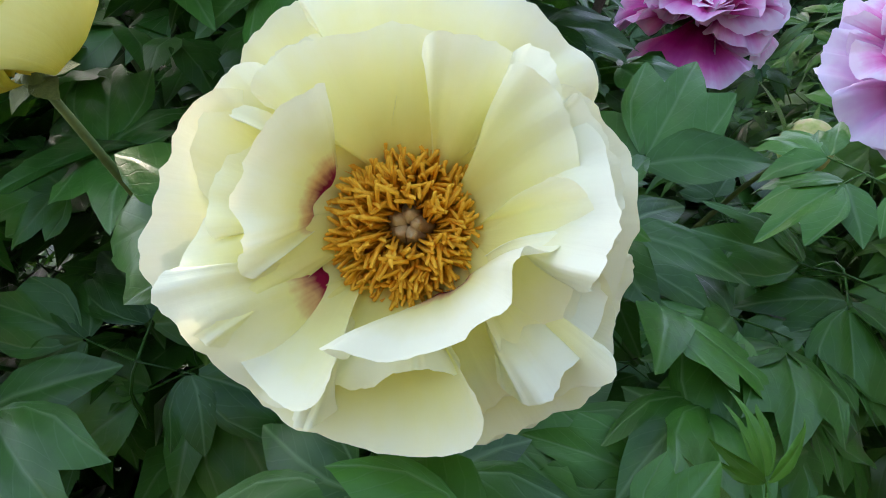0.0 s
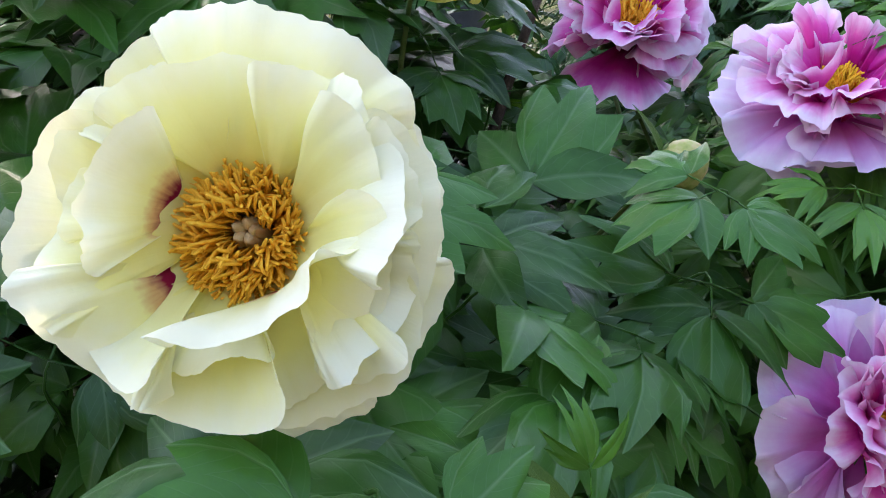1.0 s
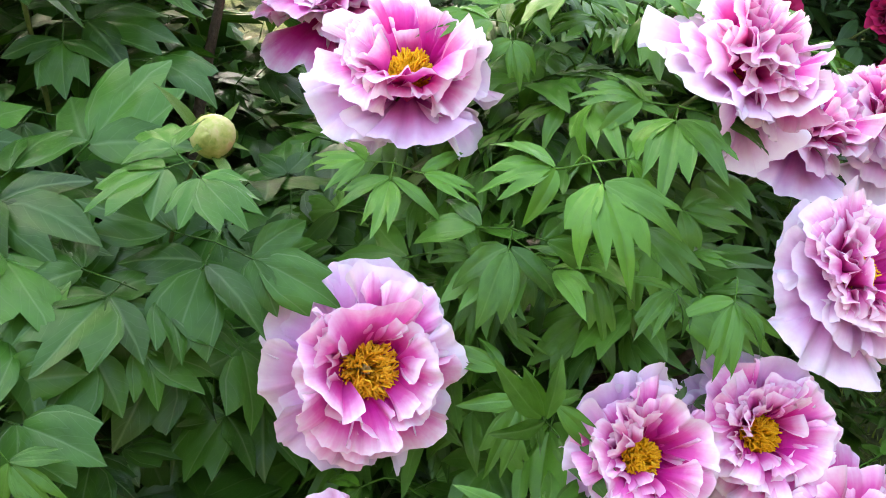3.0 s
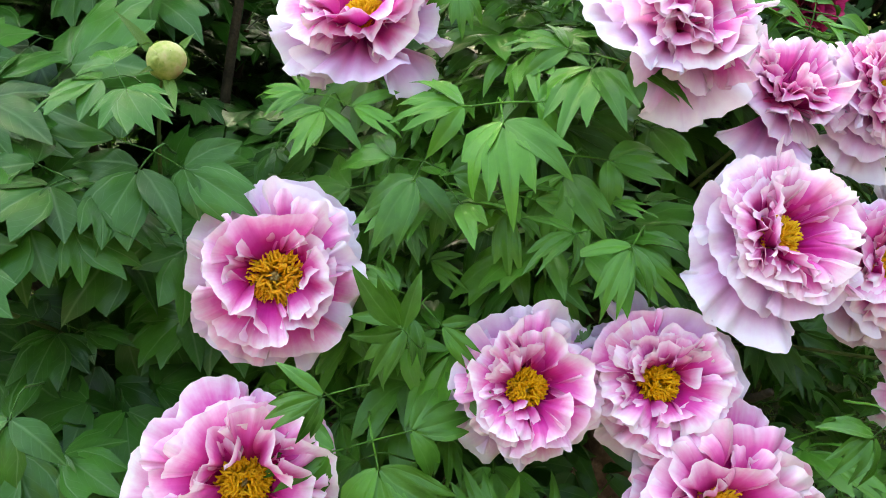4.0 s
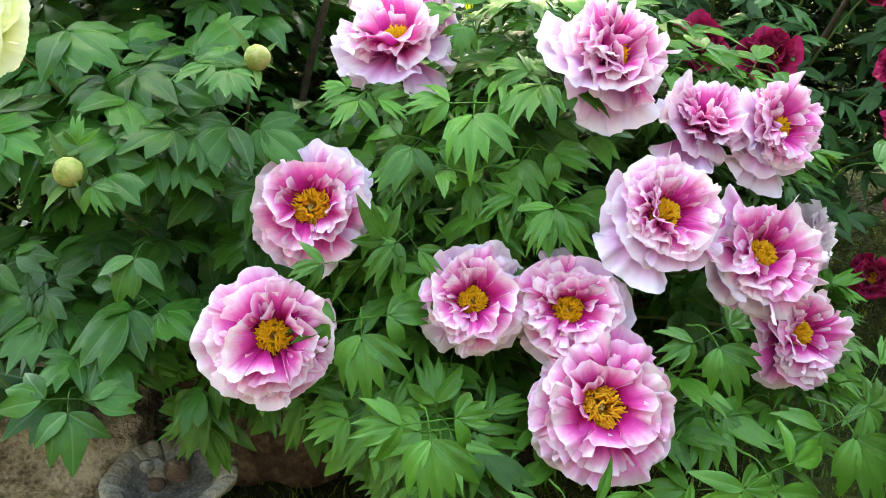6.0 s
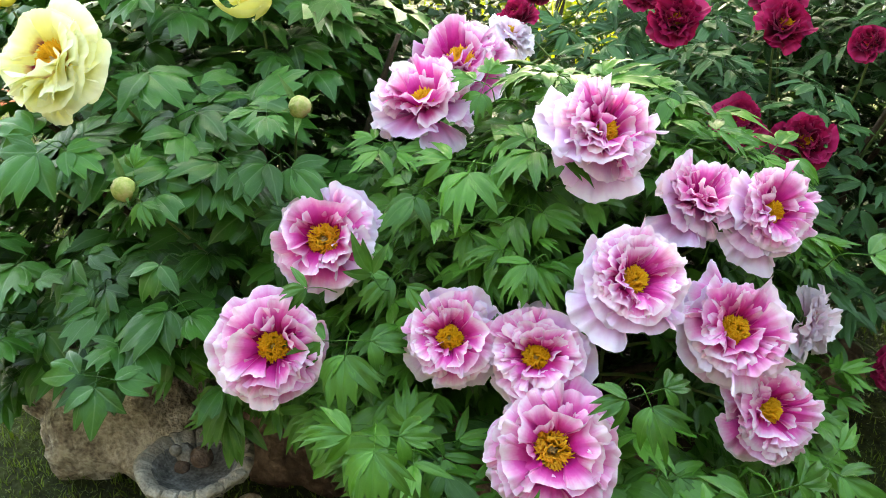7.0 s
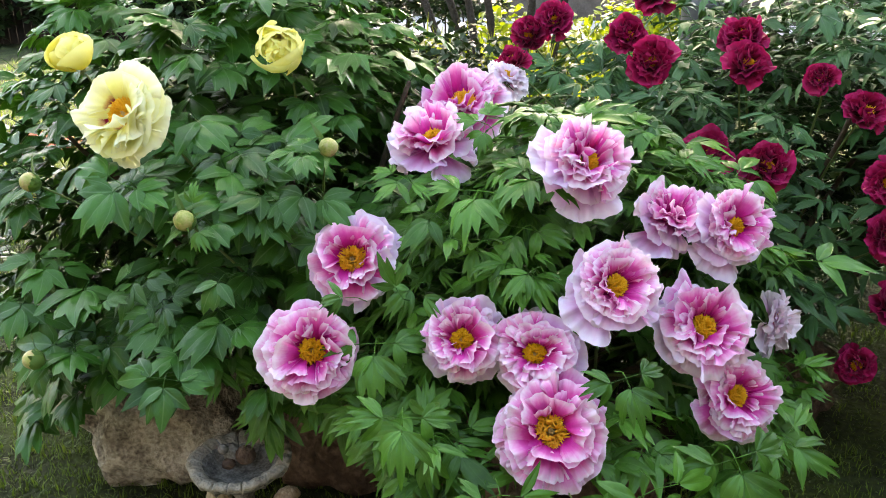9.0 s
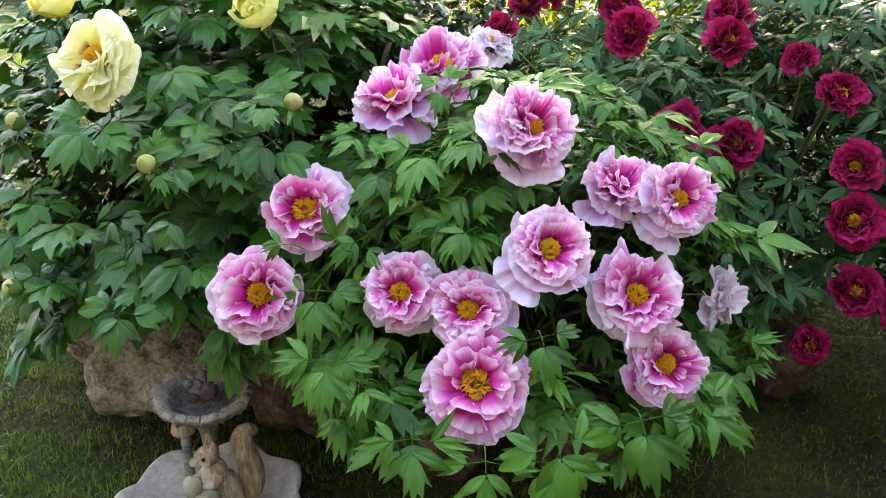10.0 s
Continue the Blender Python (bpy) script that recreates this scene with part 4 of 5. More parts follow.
YELLOWS = [(Vector((-0.032, 0.294, 1.103)), Vector((0.1, -0.89, 0.43)), 0.095), (Vector((-0.182, 0.330, 1.205)), Vector((0, -0.5, 0.86)), 0.05), (Vector((0.054, 0.670, 1.193)), Vector((0.5, -0.6, 0.6)), 0.055)]
opened = flower(yellow, (-0.032, 0.314, 1.098), (0.02, -0.89, 0.44), 0.203, YELLOW_RINGS, S_YELLOW, C_YELLOW, CALYX, 2.1, (-0.1, 0.95, 0.12), "wide open cream-yellow bloom with golden stamens", 0.38)
for ang, k, s in ((-75, 1, 1.08), (-150, 3, 1.0)):
    piece("petal", Y_IN[k], opened, PLACED[opened.name] @ Matrix.Rotation(radians(ang), 4, "Z") @ Matrix.Translation((0, 0.155, 0)) @ Matrix.Rotation(radians(16), 4, "X") @ Matrix.Scale(s, 4))
flower(yellow, (-0.186, 0.335, 1.178), (-0.10, -0.45, 0.88), 0.100, LEMON_RINGS, None, None, CALYX, 2.0, (-0.2, 0.95, 0.12), "half-open lemon-yellow cup")
flower(yellow, (0.044, 0.685, 1.175), (0.42, -0.74, 0.52), 0.114, LEMON_RINGS, S_RED, None, CALYX, 3.0, (-0.15, 0.95, 0.12), "half-open lemon-yellow cup showing stamens")
for x, y, z, n, s in ((0.231, 0.578, 1.009, (0.45, -0.35, 0.45), 0.040), (0.118, 0.280, 0.920, (0.2, -0.6, 0.55), 0.040), (-0.288, 0.243, 0.954, (-0.3, -0.7, 0.5), 0.040),
                      (-0.230, 0.140, 0.606, (-0.5, -0.6, 0.2), 0.042), (-0.434, 0.88, 1.295, (0, 0, 1), 0.045), (-0.755, 0.601, 1.10, (-0.5, -0.2, 0.7), 0.045)):
    bud(yellow, (x, y, z), n, s, (-0.15, 0.95, 0.12))
    YELLOWS.append((Vector((x, y, z)), Vector(n).normalized(), 0.02))

# ---- crimson tree peony ----
red = thing("peony_bush", (0.85, 1.95, 0.12), "tree peony bush with deep crimson double blooms", "bush", "tree peonies in the bed")
REDS = []


def red_flower(x, y, z, normal, diam, spin):
    REDS.append((Vector((x, y, z)), Vector(normal).normalized(), diam / 2))
    flower(red, (x, y, z), normal, diam, RED_RINGS, S_RED, None, CALYX, spin, (0.85, 1.95, 0.1))


FACE = (0.2, -0.75, 0.58)
for k, (x, y, z, d) in enumerate(((0.16, 1.683, 1.121, 0.15), (0.227, 1.713, 1.167, 0.14), (0.271, 1.35, 1.083, 0.12), (0.46, 1.72, 1.125, 0.15), (0.66, 1.34, 1.105, 0.15),
                                  (0.816, 1.62, 1.141, 0.15), (0.852, 1.50, 1.09, 0.145), (0.508, 1.818, 1.235, 0.15), (0.818, 1.323, 0.892, 0.15), (0.956, 1.322, 0.878, 0.15),
                                  (1.036, 1.503, 1.064, 0.10), (1.141, 1.465, 0.992, 0.14), (1.219, 1.393, 0.851, 0.14), (1.245, 1.340, 0.735, 0.155), (1.275, 1.330, 0.568, 0.150),
                                  (1.222, 1.264, 0.440, 0.118), (1.37, 1.38, 0.53, 0.14))):
    red_flower(x, y, z, (FACE[0] + 0.3 * math.sin(k * 2.4), FACE[1], FACE[2] + 0.25 * math.sin(k * 4.1)), d * 0.88, k * 1.3)

# ---- things behind the bed ----
# Driveway, house wall and fence.
def box(x0, x1, y0, y1, z0, z1):
    vs = [(x, y, z) for z in (z0, z1) for y in (y0, y1) for x in (x0, x1)]
    return vs, [(0, 2, 3, 1), (4, 5, 7, 6), (0, 1, 5, 4), (1, 3, 7, 5), (3, 2, 6, 7), (2, 0, 4, 6)], [(v[0], v[1]) for v in vs]


v, f, u = box(-9.0, 6.0, 11.2, 14.5, -0.05, 0.03)
single("driveway", mesh_of("driveway", v, f, CONCRETE, u, False), Matrix.Identity(4), "pale concrete driveway behind the garden", "driveway", kind="structure")
v, f, u = box(-16.0, 12.0, 15.0, 15.3, 0.0, 3.2)
single("wall_north", mesh_of("wall_north", v, f, BRICK, u, False), Matrix.Identity(4), "brown brick house wall with pale mortar", "wall", kind="structure")

# Added out of view: holds back low sky light so more comes from above.
v, f, u = box(-12.0, 12.0, -4.3, -4.0, 0.0, 4.4)
single("wall_south", mesh_of("wall_south", v, f, SHADE_WALL, u, False), Matrix.Identity(4), "unseen plain grey wall added behind the viewer to block low sky light", "wall", kind="structure")

# Added out of view to keep sky light off the right-hand lawn.
v, f, u = box(4.6, 4.9, -4.0, 9.0, 0.0, 4.0)
single("wall_east", mesh_of("wall_east", v, f, SHADE_WALL, u, False), Matrix.Identity(4), "unseen plain grey wall added beside the lawn to shade it", "wall", kind="structure")

fence = thing("fence", (-10, 8.5, 0), "dark stained wooden fence behind the lawn", "fence")
v, f, u = box(-0.06, 0.06, -0.011, 0.011, 0.0, 1.5)
SLAT = mesh_of("slat", v, f, FENCE, u, False)
v, f, u = box(-3.4, 3.4, 0.012, 0.05, 0, 0.09)
RAIL = mesh_of("rail", v, f, FENCE, u, False)
FM = pose(-11.0, 9.0, 0, 0, 0, 38)
for k in range(55):
    piece("slat", SLAT, fence, FM @ pose(-3.35 + 0.1245 * k, 0, 0))
for z in (0.35, 1.2):
    piece("rail", RAIL, fence, FM @ pose(0, 0, z))

v, f, u = blob((0.55, 0.45, 0.06), (0, 0, 0), 3, 0.25, 2, 12)
single("mulch_ring", mesh_of("mulch_ring", v, f, MULCH, u), pose(-4.9, 3.0, 0.0, 0, 0, 30), "patch of red bark mulch on the lawn", "mulch")

can = lathe([(0.15, 0.0), (0.172, 0.01), (0.175, 0.05), (0.172, 0.5), (0.178, 0.51), (0.178, 0.53), (0.172, 0.54), (0.175, 1.0), (0.182, 1.01), (0.182, 1.03), (0.175, 1.04), (0.178, 1.62), (0.186, 1.65), (0.186, 1.68), (0.170, 1.68), (0.168, 1.60), (0.01, 1.55)], 48)
single("zinc_barrel", mesh_of("zinc_barrel", *can[:2], ZINC, can[2]), pose(-0.06, 4.75, 0.0), "weathered grey zinc barrel behind crimson peonies", "barrel")

# A multi-stemmed tree; its crown, out of view, is placed to shade the bed.
tree = thing("tree", (-2.3, 6.6, 0), "multi-stemmed garden tree with a wide leafy crown", "tree")
tr = random.Random(5)
for k, (bx, tx, ty) in enumerate(((-2.9, -5.2, 6.2), (-2.62, -3.6, 7.4), (-2.50, -2.7, 5.2), (-2.15, -1.4, 6.8), (-1.95, -0.4, 5.8), (-2.75, -4.2, 4.8))):
    pts = bezier((bx, 6.4 + 0.1 * (k % 3), 0), (bx + 0.08 * (tx - bx), 6.4, 0.9), (bx + 0.4 * (tx - bx), 6.3, 2.4), (tx, ty, 4.3), 10)
    v, f, u = tube(pts, [0.044 - 0.0028 * i for i in range(11)], 9)
    piece("trunk", mesh_of("trunk", v, f, BARK, u), tree)
    for q in range(4):
        p = pts[5 + q]
        e = p + Vector((tr.uniform(-1.2, 1.2), tr.uniform(-1.2, 1.0), tr.uniform(0.5, 1.3)))
        v, f, u = tube(bezier(p, p.lerp(e, 0.3) + Vector((0, 0, 0.2)), p.lerp(e, 0.7), e, 5), [0.026, 0.022, 0.018, 0.014, 0.01, 0.006], 6)
        piece("limb", mesh_of("limb", v, f, BARK, u), tree)


def leaf_cloud(name, mat, blobs, count, size, seed, parent=None):
    """Many small leaves in ragged clumps."""
    r = random.Random(seed)
    parts = []
    for k in range(count):
        c, rad = blobs[r.randrange(len(blobs))]
        d = Vector((r.gauss(0, 1), r.gauss(0, 1), r.gauss(0, 1))).normalized() * r.random() ** 0.45
        p = Vector(c) + Vector((d.x * rad[0], d.y * rad[1], d.z * rad[2]))
        if p.z < 0.02:
            continue
        m = axes((r.gauss(0, 0.6), r.gauss(0, 0.6), 1), (r.gauss(0, 1), r.gauss(0, 1), -0.2), p)
        parts.append(blade(size * r.uniform(0.7, 1.3), size * 0.3, r.uniform(10, 60), 0.2, 3, 2, m))
    return merged(name, parts, mat)


# Unseen crown, spread wide enough to keep the sun off the bed.
crown = []
for k in range(70):
    a, f = tr.uniform(0, 6.28), math.sqrt(tr.random())
    crown.append(((-2.6 + 4.6 * f * math.cos(a), 6.1 + 3.2 * f * math.sin(a), 5.0 + tr.uniform(-0.7, 1.3)), (0.95, 0.95, 0.55)))
ob = piece("crown", leaf_cloud("crown", LEAF_PINK, crown, 17000, 0.26, 9), tree)

def shrub_stems(parent, x0, x1, y, tall, count, seed):
    """Woody stems that fan up from the ground inside a shrub."""
    r = random.Random(seed)
    for k in range(count):
        x = x0 + (x1 - x0) * (k + 0.5) / count
        top = Vector((x + r.uniform(-0.25, 0.25), y + r.uniform(-0.2, 0.2), tall * r.uniform(0.8, 1.1)))
        v, f, u = tube(bezier((x, y, -0.02), (x, y, tall * 0.3), top - Vector((0, 0, tall * 0.3)), top, 6), [0.014, 0.012, 0.011, 0.009, 0.007, 0.005, 0.003], 6)
        piece("stem", mesh_of("stem", v, f, BARK, u), parent)


# Shrubs, sword leaves and a pale peony further back.
shrub = thing("shrub", (-3.2, 7.6, 0), "loose shrub with sunlit lime-green leaves", "shrub")
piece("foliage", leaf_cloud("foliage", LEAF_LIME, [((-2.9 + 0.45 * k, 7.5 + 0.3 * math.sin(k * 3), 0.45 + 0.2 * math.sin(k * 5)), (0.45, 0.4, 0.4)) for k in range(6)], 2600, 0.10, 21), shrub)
shrub_stems(shrub, -2.9, -0.6, 7.5, 0.8, 8, 1)
shrub = thing("shrub", (-2.2, 4.4, 0), "dark dense evergreen shrub in shade", "shrub")
piece("foliage", leaf_cloud("foliage", LEAF_DARK, [((-2.6 + 0.3 * k, 4.2 + 0.2 * math.sin(k * 3), 0.55 - 0.06 * k + 0.12 * math.sin(k * 5)), (0.38, 0.3, 0.48)) for k in range(6)], 4200, 0.08, 22), shrub)
shrub_stems(shrub, -2.6, -1.1, 4.2, 0.6, 7, 2)
shrub = thing("shrub", (-6.5, 9.6, 0), "dark conifer shrub beside the house", "shrub")
piece("foliage", leaf_cloud("foliage", LEAF_DARK, [((-7.6 + 0.55 * k, 10.3, 0.7 + 0.35 * math.sin(k * 5)), (0.6, 0.5, 0.7)) for k in range(6)], 3600, 0.14, 23), shrub)
shrub_stems(shrub, -7.6, -4.8, 10.3, 1.4, 8, 3)


shrub = thing("conifer", FM @ Vector((0, -0.5, 0)), "dark conifer with hanging dark sprays before the fence", "conifer")
v, f, u = tube(bezier(FM @ Vector((0, -0.5, 0)), FM @ Vector((0, -0.5, 0.5)), FM @ Vector((0.05, -0.5, 1.0)), FM @ Vector((0, -0.5, 1.6)), 6), [0.07, 0.06, 0.055, 0.05, 0.04, 0.03, 0.015], 9)
piece("trunk", mesh_of("trunk", v, f, BARK, u), shrub)
piece("foliage", leaf_cloud("foliage", LEAF_DARK, [(tuple(FM @ Vector((-3.0 + 0.95 * k, -0.5, 0.95 + 0.15 * math.sin(k * 4)))), (0.6, 0.4, 0.85)) for k in range(7)], 4500, 0.20, 24), shrub)


def sword_clump(x, y, count, tall, seed):
    r = random.Random(seed)
    c = thing("iris_clump", (x, y, 0), "clump of upright sunlit iris sword leaves", "iris", "iris clumps by the tree")
    for k in range(count):
        m = Matrix.Translation((x + r.gauss(0, 0.10), y + r.gauss(0, 0.10), 0)) @ Matrix.Rotation(r.uniform(0, 6.28), 4, "Z") @ Matrix.Rotation(radians(r.uniform(68, 88)), 4, "X")
        v, f, u = blade(tall * r.uniform(0.7, 1.15), 0.016, r.uniform(5, 40), 0.2, 6, 2, m)
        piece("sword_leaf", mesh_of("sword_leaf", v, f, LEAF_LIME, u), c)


for k, (x, y) in enumerate(((-2.5, 5.6), (-2.1, 5.9), (-1.7, 5.7), (-2.9, 5.9), (-1.3, 6.2))):
    sword_clump(x, y, 22, 0.75, 40 + k)
sword_clump(-3.0, 1.6, 14, 0.6, 60)

# ---- foliage of the peonies ----
SET_PINK = leaf_set("leaf", LEAF_PINK, 9, 0.132, 0.215, 50, 5, 3, 71)
SET_YELLOW = leaf_set("leaf", LEAF_YELLOW, 9, 0.118, 0.34, 42, 5, 3, 72)
SET_RED = leaf_set("leaf", LEAF_RED, 6, 0.105, 0.18, 40, 5, 2, 73)
SET_PALE = leaf_set("leaf", LEAF_PALE, 4, 0.11, 0.18, 50, 5, 3, 74)
PINK_C, PINK_R = (0.62, 0.99, 0.43), (0.54, 0.66, 0.62)
YEL_C, YEL_R = (-0.34, 1.0, 0.60), (0.80, 0.83, 0.83)
RED_C, RED_R = (1.00, 1.97, 0.58), (1.02, 0.76, 0.80)


def leaf_to(bush, sets, k, at, way, normal, scale):
    piece("leaf", sets[0][k % len(sets[0])], bush, axes(normal, way, at, scale))


leaf_to(pink, SET_PINK, 1, (0.576, 0.577, 0.952), (0.15, -0.69, -0.71), (0.16, -0.45, 0.88), 0.81)
leaf_to(pink, SET_PINK, 2, (0.385, 0.607, 0.953), (-0.17, -0.76, -0.63), (0.16, -0.45, 0.88), 0.68)
leaf_to(pink, SET_PINK, 3, (0.705, 0.551, 0.832), (-0.39, -0.77, -0.51), (0.18, -0.50, 0.85), 0.72)
leaf_to(pink, SET_PINK, 4, (0.494, 0.553, 0.902), (-0.28, -0.70, -0.65), (0.20, -0.56, 0.80), 0.72)
leaf_to(pink, SET_PINK, 5, (0.573, 0.590, 0.851), (0.04, -0.65, -0.76), (0.22, -0.62, 0.76), 0.68)
leaf_to(pink, SET_PINK, 1, (0.661, 0.646, 0.979), (-0.31, -0.77, -0.55), (0.10, -0.29, 0.95), 0.77)
leaf_to(pink, SET_PINK, 1, (0.480, 0.364, 0.700), (0.27, -0.53, -0.80), (0.23, -0.64, 0.73), 0.81)
leaf_to(pink, SET_PINK, 5, (0.500, 0.470, 0.790), (-0.53, -0.63, -0.57), (0.24, -0.67, 0.70), 0.68)
leaf_to(pink, SET_PALE, 2, (0.655, 0.525, 0.722), (-0.20, 0.33, 0.92), (0.22, -0.62, 0.76), 0.30)
leaf_to(pink, SET_PINK, 1, (0.633, 0.223, 0.664), (0.23, -0.46, -0.86), (0.41, -0.58, 0.71), 0.72)
leaf_to(pink, SET_PINK, 1, (0.935, 0.440, 0.715), (0.42, -0.25, -0.86), (0.41, -0.58, 0.71), 0.62)
leaf_to(pink, SET_PINK, 4, (1.019, 0.359, 0.577), (0.42, -0.27, -0.87), (0.47, -0.67, 0.57), 0.85)
leaf_to(pink, SET_PINK, 5, (1.164, 0.651, 0.555), (0.84, 0.14, -0.52), (0.37, -0.53, 0.76), 0.85)
leaf_to(pink, SET_PINK, 0, (1.130, 0.913, 0.807), (0.92, 0.37, -0.17), (0.26, -0.37, 0.89), 0.94)
leaf_to(pink, SET_PINK, 1, (1.112, 0.484, 0.589), (0.42, -0.27, -0.87), (0.44, -0.63, 0.64), 0.85)
leaf_to(pink, SET_PINK, 2, (0.800, 0.251, 0.557), (0.35, -0.32, -0.88), (0.47, -0.67, 0.57), 0.81)
leaf_to(pink, SET_PINK, 5, (0.901, 0.325, 0.511), (0.28, -0.37, -0.88), (0.47, -0.67, 0.57), 0.81)
leaf_to(pink, SET_PINK, 0, (0.515, 0.395, 0.815), (-0.50, -0.06, 0.86), (0.35, -0.90, 0.20), 0.58)
leaf_to(pink, SET_PINK, 3, (0.486, 0.285, 0.836), (-0.90, -0.28, -0.20), (0.20, -0.75, 0.62), 0.52)
leaf_to(yellow, SET_YELLOW, 0, (-0.100, 0.300, 1.122), (-0.95, -0.16, -0.20), (-0.05, -0.78, 0.62), 0.80)
leaf_to(yellow, SET_PINK, 3, (0.120, 0.300, 0.945), (0.10, -0.05, 0.99), (0.35, -0.88, 0.30), 0.42)
leaf_to(yellow, SET_PINK, 6, (0.145, 0.285, 0.905), (0.55, -0.25, -0.75), (0.30, -0.70, 0.65), 0.45)
leaf_to(yellow, SET_YELLOW, 1, (0.226, 0.485, 1.022), (-0.85, -0.49, -0.21), (0.02, -0.31, 0.95), 0.66)
leaf_to(yellow, SET_YELLOW, 3, (0.104, 0.575, 1.000), (0.57, 0.39, 0.72), (0.04, -0.55, 0.83), 0.98)
leaf_to(yellow, SET_YELLOW, 4, (0.061, 0.492, 0.998), (0.90, -0.30, -0.32), (0.03, -0.37, 0.93), 0.92)
leaf_to(yellow, SET_YELLOW, 0, (0.139, 0.448, 0.924), (0.82, -0.29, -0.50), (0.05, -0.68, 0.73), 0.92)
leaf_to(yellow, SET_YELLOW, 2, (0.106, 0.342, 0.913), (0.27, 0.07, 0.96), (0.04, -0.55, 0.83), 0.86)
leaf_to(yellow, SET_YELLOW, 5, (-0.072, 0.318, 0.953), (-0.90, -0.42, -0.07), (0.03, -0.37, 0.93), 1.03)
leaf_to(yellow, SET_YELLOW, 1, (-0.066, 0.319, 0.952), (0.88, -0.38, -0.27), (0.03, -0.37, 0.93), 1.03)
leaf_to(yellow, SET_YELLOW, 3, (-0.008, 0.386, 0.931), (0.86, -0.34, -0.39), (0.03, -0.43, 0.90), 0.98)
leaf_to(yellow, SET_YELLOW, 2, (-0.248, 0.470, 0.960), (0.35, 0.44, 0.83), (0.06, -0.67, 0.74), 1.03)
leaf_to(yellow, SET_YELLOW, 4, (-0.228, 0.500, 0.900), (0.42, -0.46, -0.78), (0.06, -0.67, 0.74), 1.03)
leaf_to(yellow, SET_YELLOW, 5, (-0.259, 0.520, 1.072), (-0.08, 0.44, 0.89), (0.06, -0.67, 0.74), 0.86)
leaf_to(yellow, SET_YELLOW, 0, (0.251, 0.226, 0.845), (-0.07, -0.60, -0.80), (0.22, -0.62, 0.76), 0.66)
leaf_to(yellow, SET_YELLOW, 4, (0.168, 0.140, 0.656), (0.21, -0.42, -0.88), (0.41, -0.58, 0.71), 0.75)
leaf_to(pink, SET_PINK, 1, (0.839, 1.076, 0.919), (-0.44, 0.01, 0.90), (0.22, -0.32, 0.92), 0.77)
leaf_to(pink, SET_PINK, 4, (0.938, 1.109, 0.913), (0.26, 0.47, 0.84), (0.22, -0.32, 0.92), 0.81)
leaf_to(pink, SET_PINK, 3, (0.461, 0.757, 0.936), (-0.42, -0.71, -0.56), (0.26, -0.37, 0.89), 0.77)
leaf_to(pink, SET_PINK, 2, (0.673, 1.027, 1.020), (0.35, 0.60, 0.72), (0.26, -0.37, 0.89), 0.77)
leaf_to(pink, SET_PINK, 1, (0.494, 0.750, 1.053), (-0.76, -0.43, 0.49), (0.30, -0.42, 0.86), 0.59)
leaf_to(yellow, SET_YELLOW, 3, (-0.021, 0.461, 1.070), (0.65, -0.04, -0.76), (0.30, -0.42, 0.86), 0.95)
leaf_to(yellow, SET_YELLOW, 1, (0.045, 0.771, 1.076), (0.87, 0.28, -0.41), (0.22, -0.32, 0.92), 0.95)
leaf_to(yellow, SET_YELLOW, 5, (0.020, 0.217, 0.987), (-0.16, -0.62, -0.77), (0.33, -0.47, 0.82), 0.95)



def hanging(bush, sets, x, y, z, count, seed, scale, flowers):
    """Leaves that hang over the edge of a bush."""
    r = random.Random(seed)
    made = 0
    for _ in range(count * 20):
        p = Vector((r.uniform(*x), r.uniform(*y), r.uniform(*z)))
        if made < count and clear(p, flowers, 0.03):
            leaf_to(bush, sets, r.randrange(9), p, (0.25 + r.uniform(-0.5, 0.5), -0.5, r.uniform(-0.9, -0.3)), (0.25 + r.uniform(-0.25, 0.25), -0.6, 0.7), r.uniform(*scale))
            made += 1


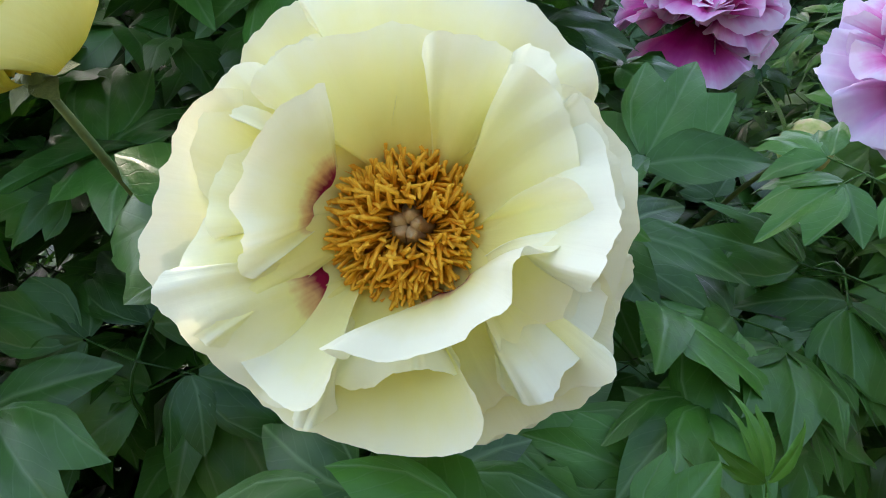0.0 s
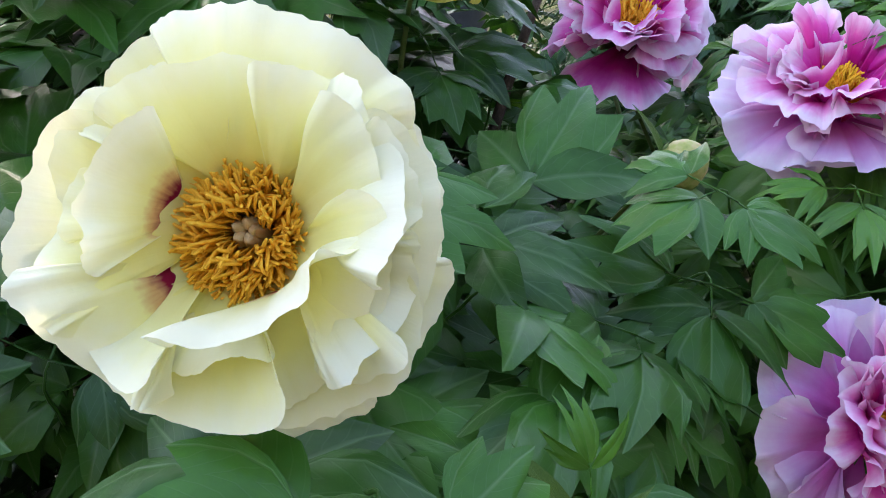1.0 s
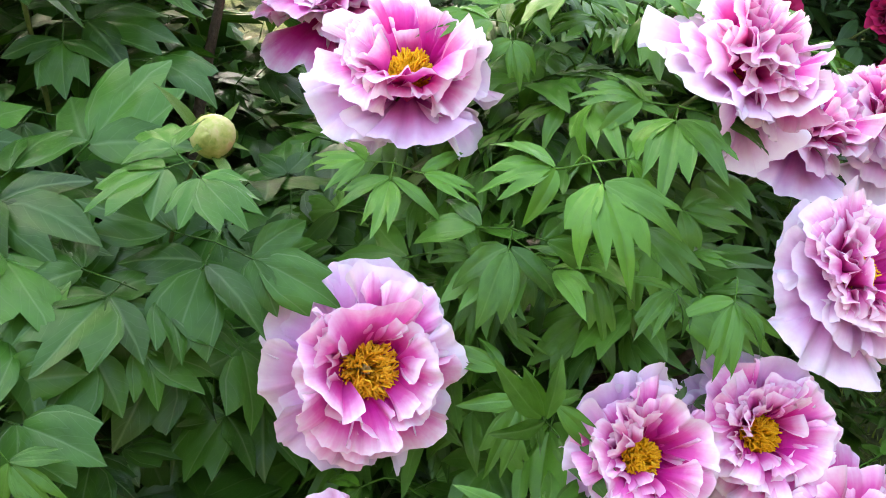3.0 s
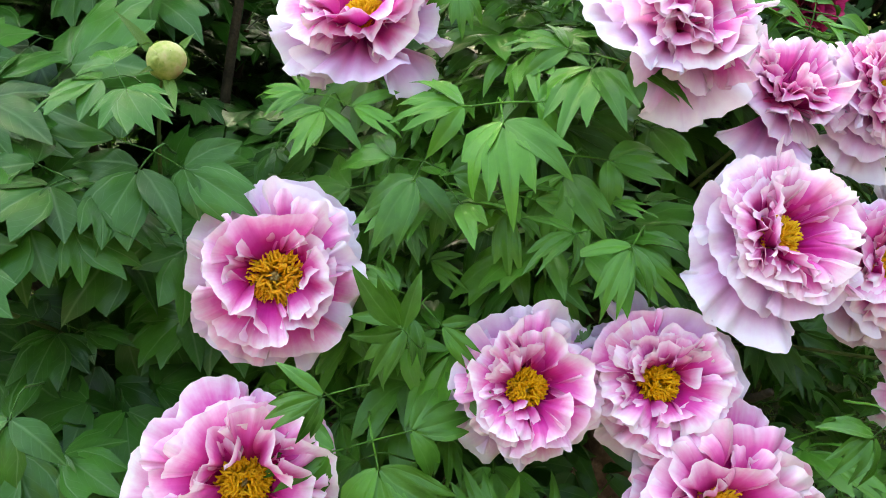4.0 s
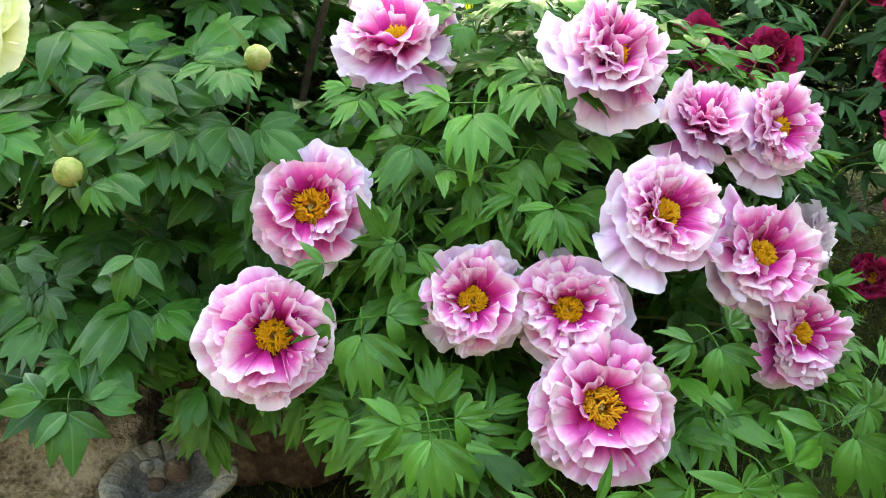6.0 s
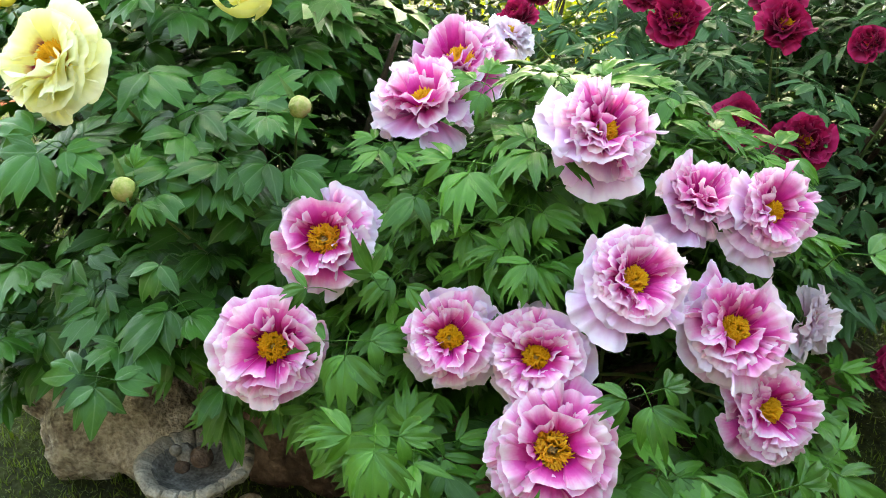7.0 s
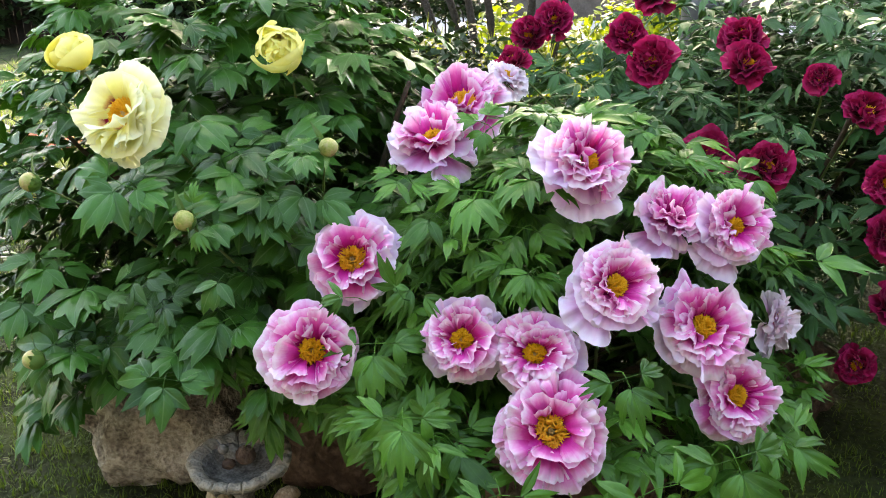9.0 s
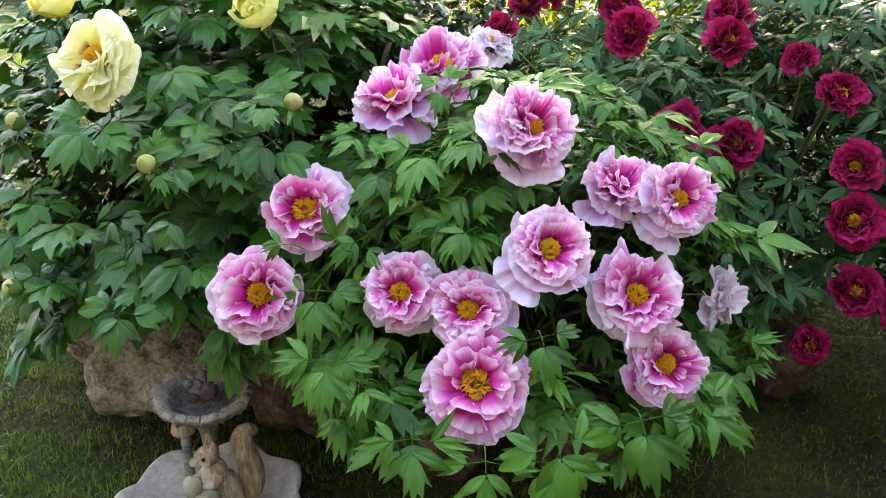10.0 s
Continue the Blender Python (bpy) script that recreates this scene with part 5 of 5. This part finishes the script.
hanging(yellow, SET_PINK, (0.02, 0.34), (0.36, 0.50), (0.42, 0.60), 16, 91, (0.62, 0.85), PINKS)
hanging(pink, SET_PINK, (0.36, 0.62), (0.34, 0.46), (0.38, 0.56), 12, 92, (0.62, 0.85), PINKS)
foliage(pink, SET_PINK, PINK_C, PINK_R, 256, 1000, PINKS, 81, (0.58, 0.95), low=lambda p: 0.44 - 0.35 * max(0.0, p.y - 0.55), part_of=lambda p: p.y < 1.1)
foliage(yellow, SET_YELLOW, YEL_C, YEL_R, 262, 1700, YELLOWS + PINKS, 82, (0.66, 1.08), low=lambda p: 2.0 if p.y < 0.42 and -0.5 < p.x < 0.06 and p.z > 0.75 else 0.50 - 0.35 * max(0.0, p.y - 0.6) - 0.45 * max(0.0, -p.x - 0.08), part_of=lambda p: p.y < 0.95)
hanging(red, SET_RED, (0.12, 0.75), (1.50, 1.90), (0.84, 1.10), 40, 93, (0.8, 1.1), REDS + PINKS)
foliage(red, SET_RED, RED_C, RED_R, 258, 2000, REDS + PINKS, 83, (0.8, 1.2), low=lambda p: 0.46 - 0.3 * max(0.0, p.y - 1.7), part_of=lambda p: p.y < 2.0)
for bush, root, c, rad, seed in ((pink, (0.5, 1.22, 0.1), PINK_C, PINK_R, 1), (yellow, (-0.15, 1.0, 0.1), YEL_C, YEL_R, 2), (red, (0.85, 1.95, 0.1), RED_C, RED_R, 3)):
    r = random.Random(seed)
    for k in range(9):
        a = 6.283 * k / 9
        stem_to(bush, root, (c[0] + 0.62 * rad[0] * math.cos(a), c[1] + 0.62 * rad[1] * math.sin(a), c[2] + rad[2] * r.uniform(0.1, 0.6)), (math.cos(a) * 0.5, math.sin(a) * 0.5, 1), 0.009, "branch", WOOD)

pale = thing("peony_bush", (1.75, 3.1, 0.0), "pale-leaved peony bush with pink buds opening", "bush", "tree peonies in the bed")
PALES = [(Vector((1.30, 3.0, 1.12)), Vector((0, -0.6, 0.8)), 0.06)]
flower(pale, (1.30, 3.0, 1.14), (0.1, -0.5, 0.85), 0.12, RED_RINGS, None, None, CALYX, 0.7, (1.6, 3.1, 0.1))
foliage(pale, SET_PALE, (1.45, 3.0, 0.88), (1.05, 0.7, 0.86), 260, 700, PALES, 84, (0.9, 1.3))

# ---- lawn grass ----
grass_patch("grass", -3.2, 1.0, -0.8, 2.2, 90000, 1, off_bed)
grass_patch("grass", 0.1, 3.2, 0.1, 3.2, 42000, 2, off_bed, 0.032)
# Far lawn in the sun, drawn with the lit copy of the grass.
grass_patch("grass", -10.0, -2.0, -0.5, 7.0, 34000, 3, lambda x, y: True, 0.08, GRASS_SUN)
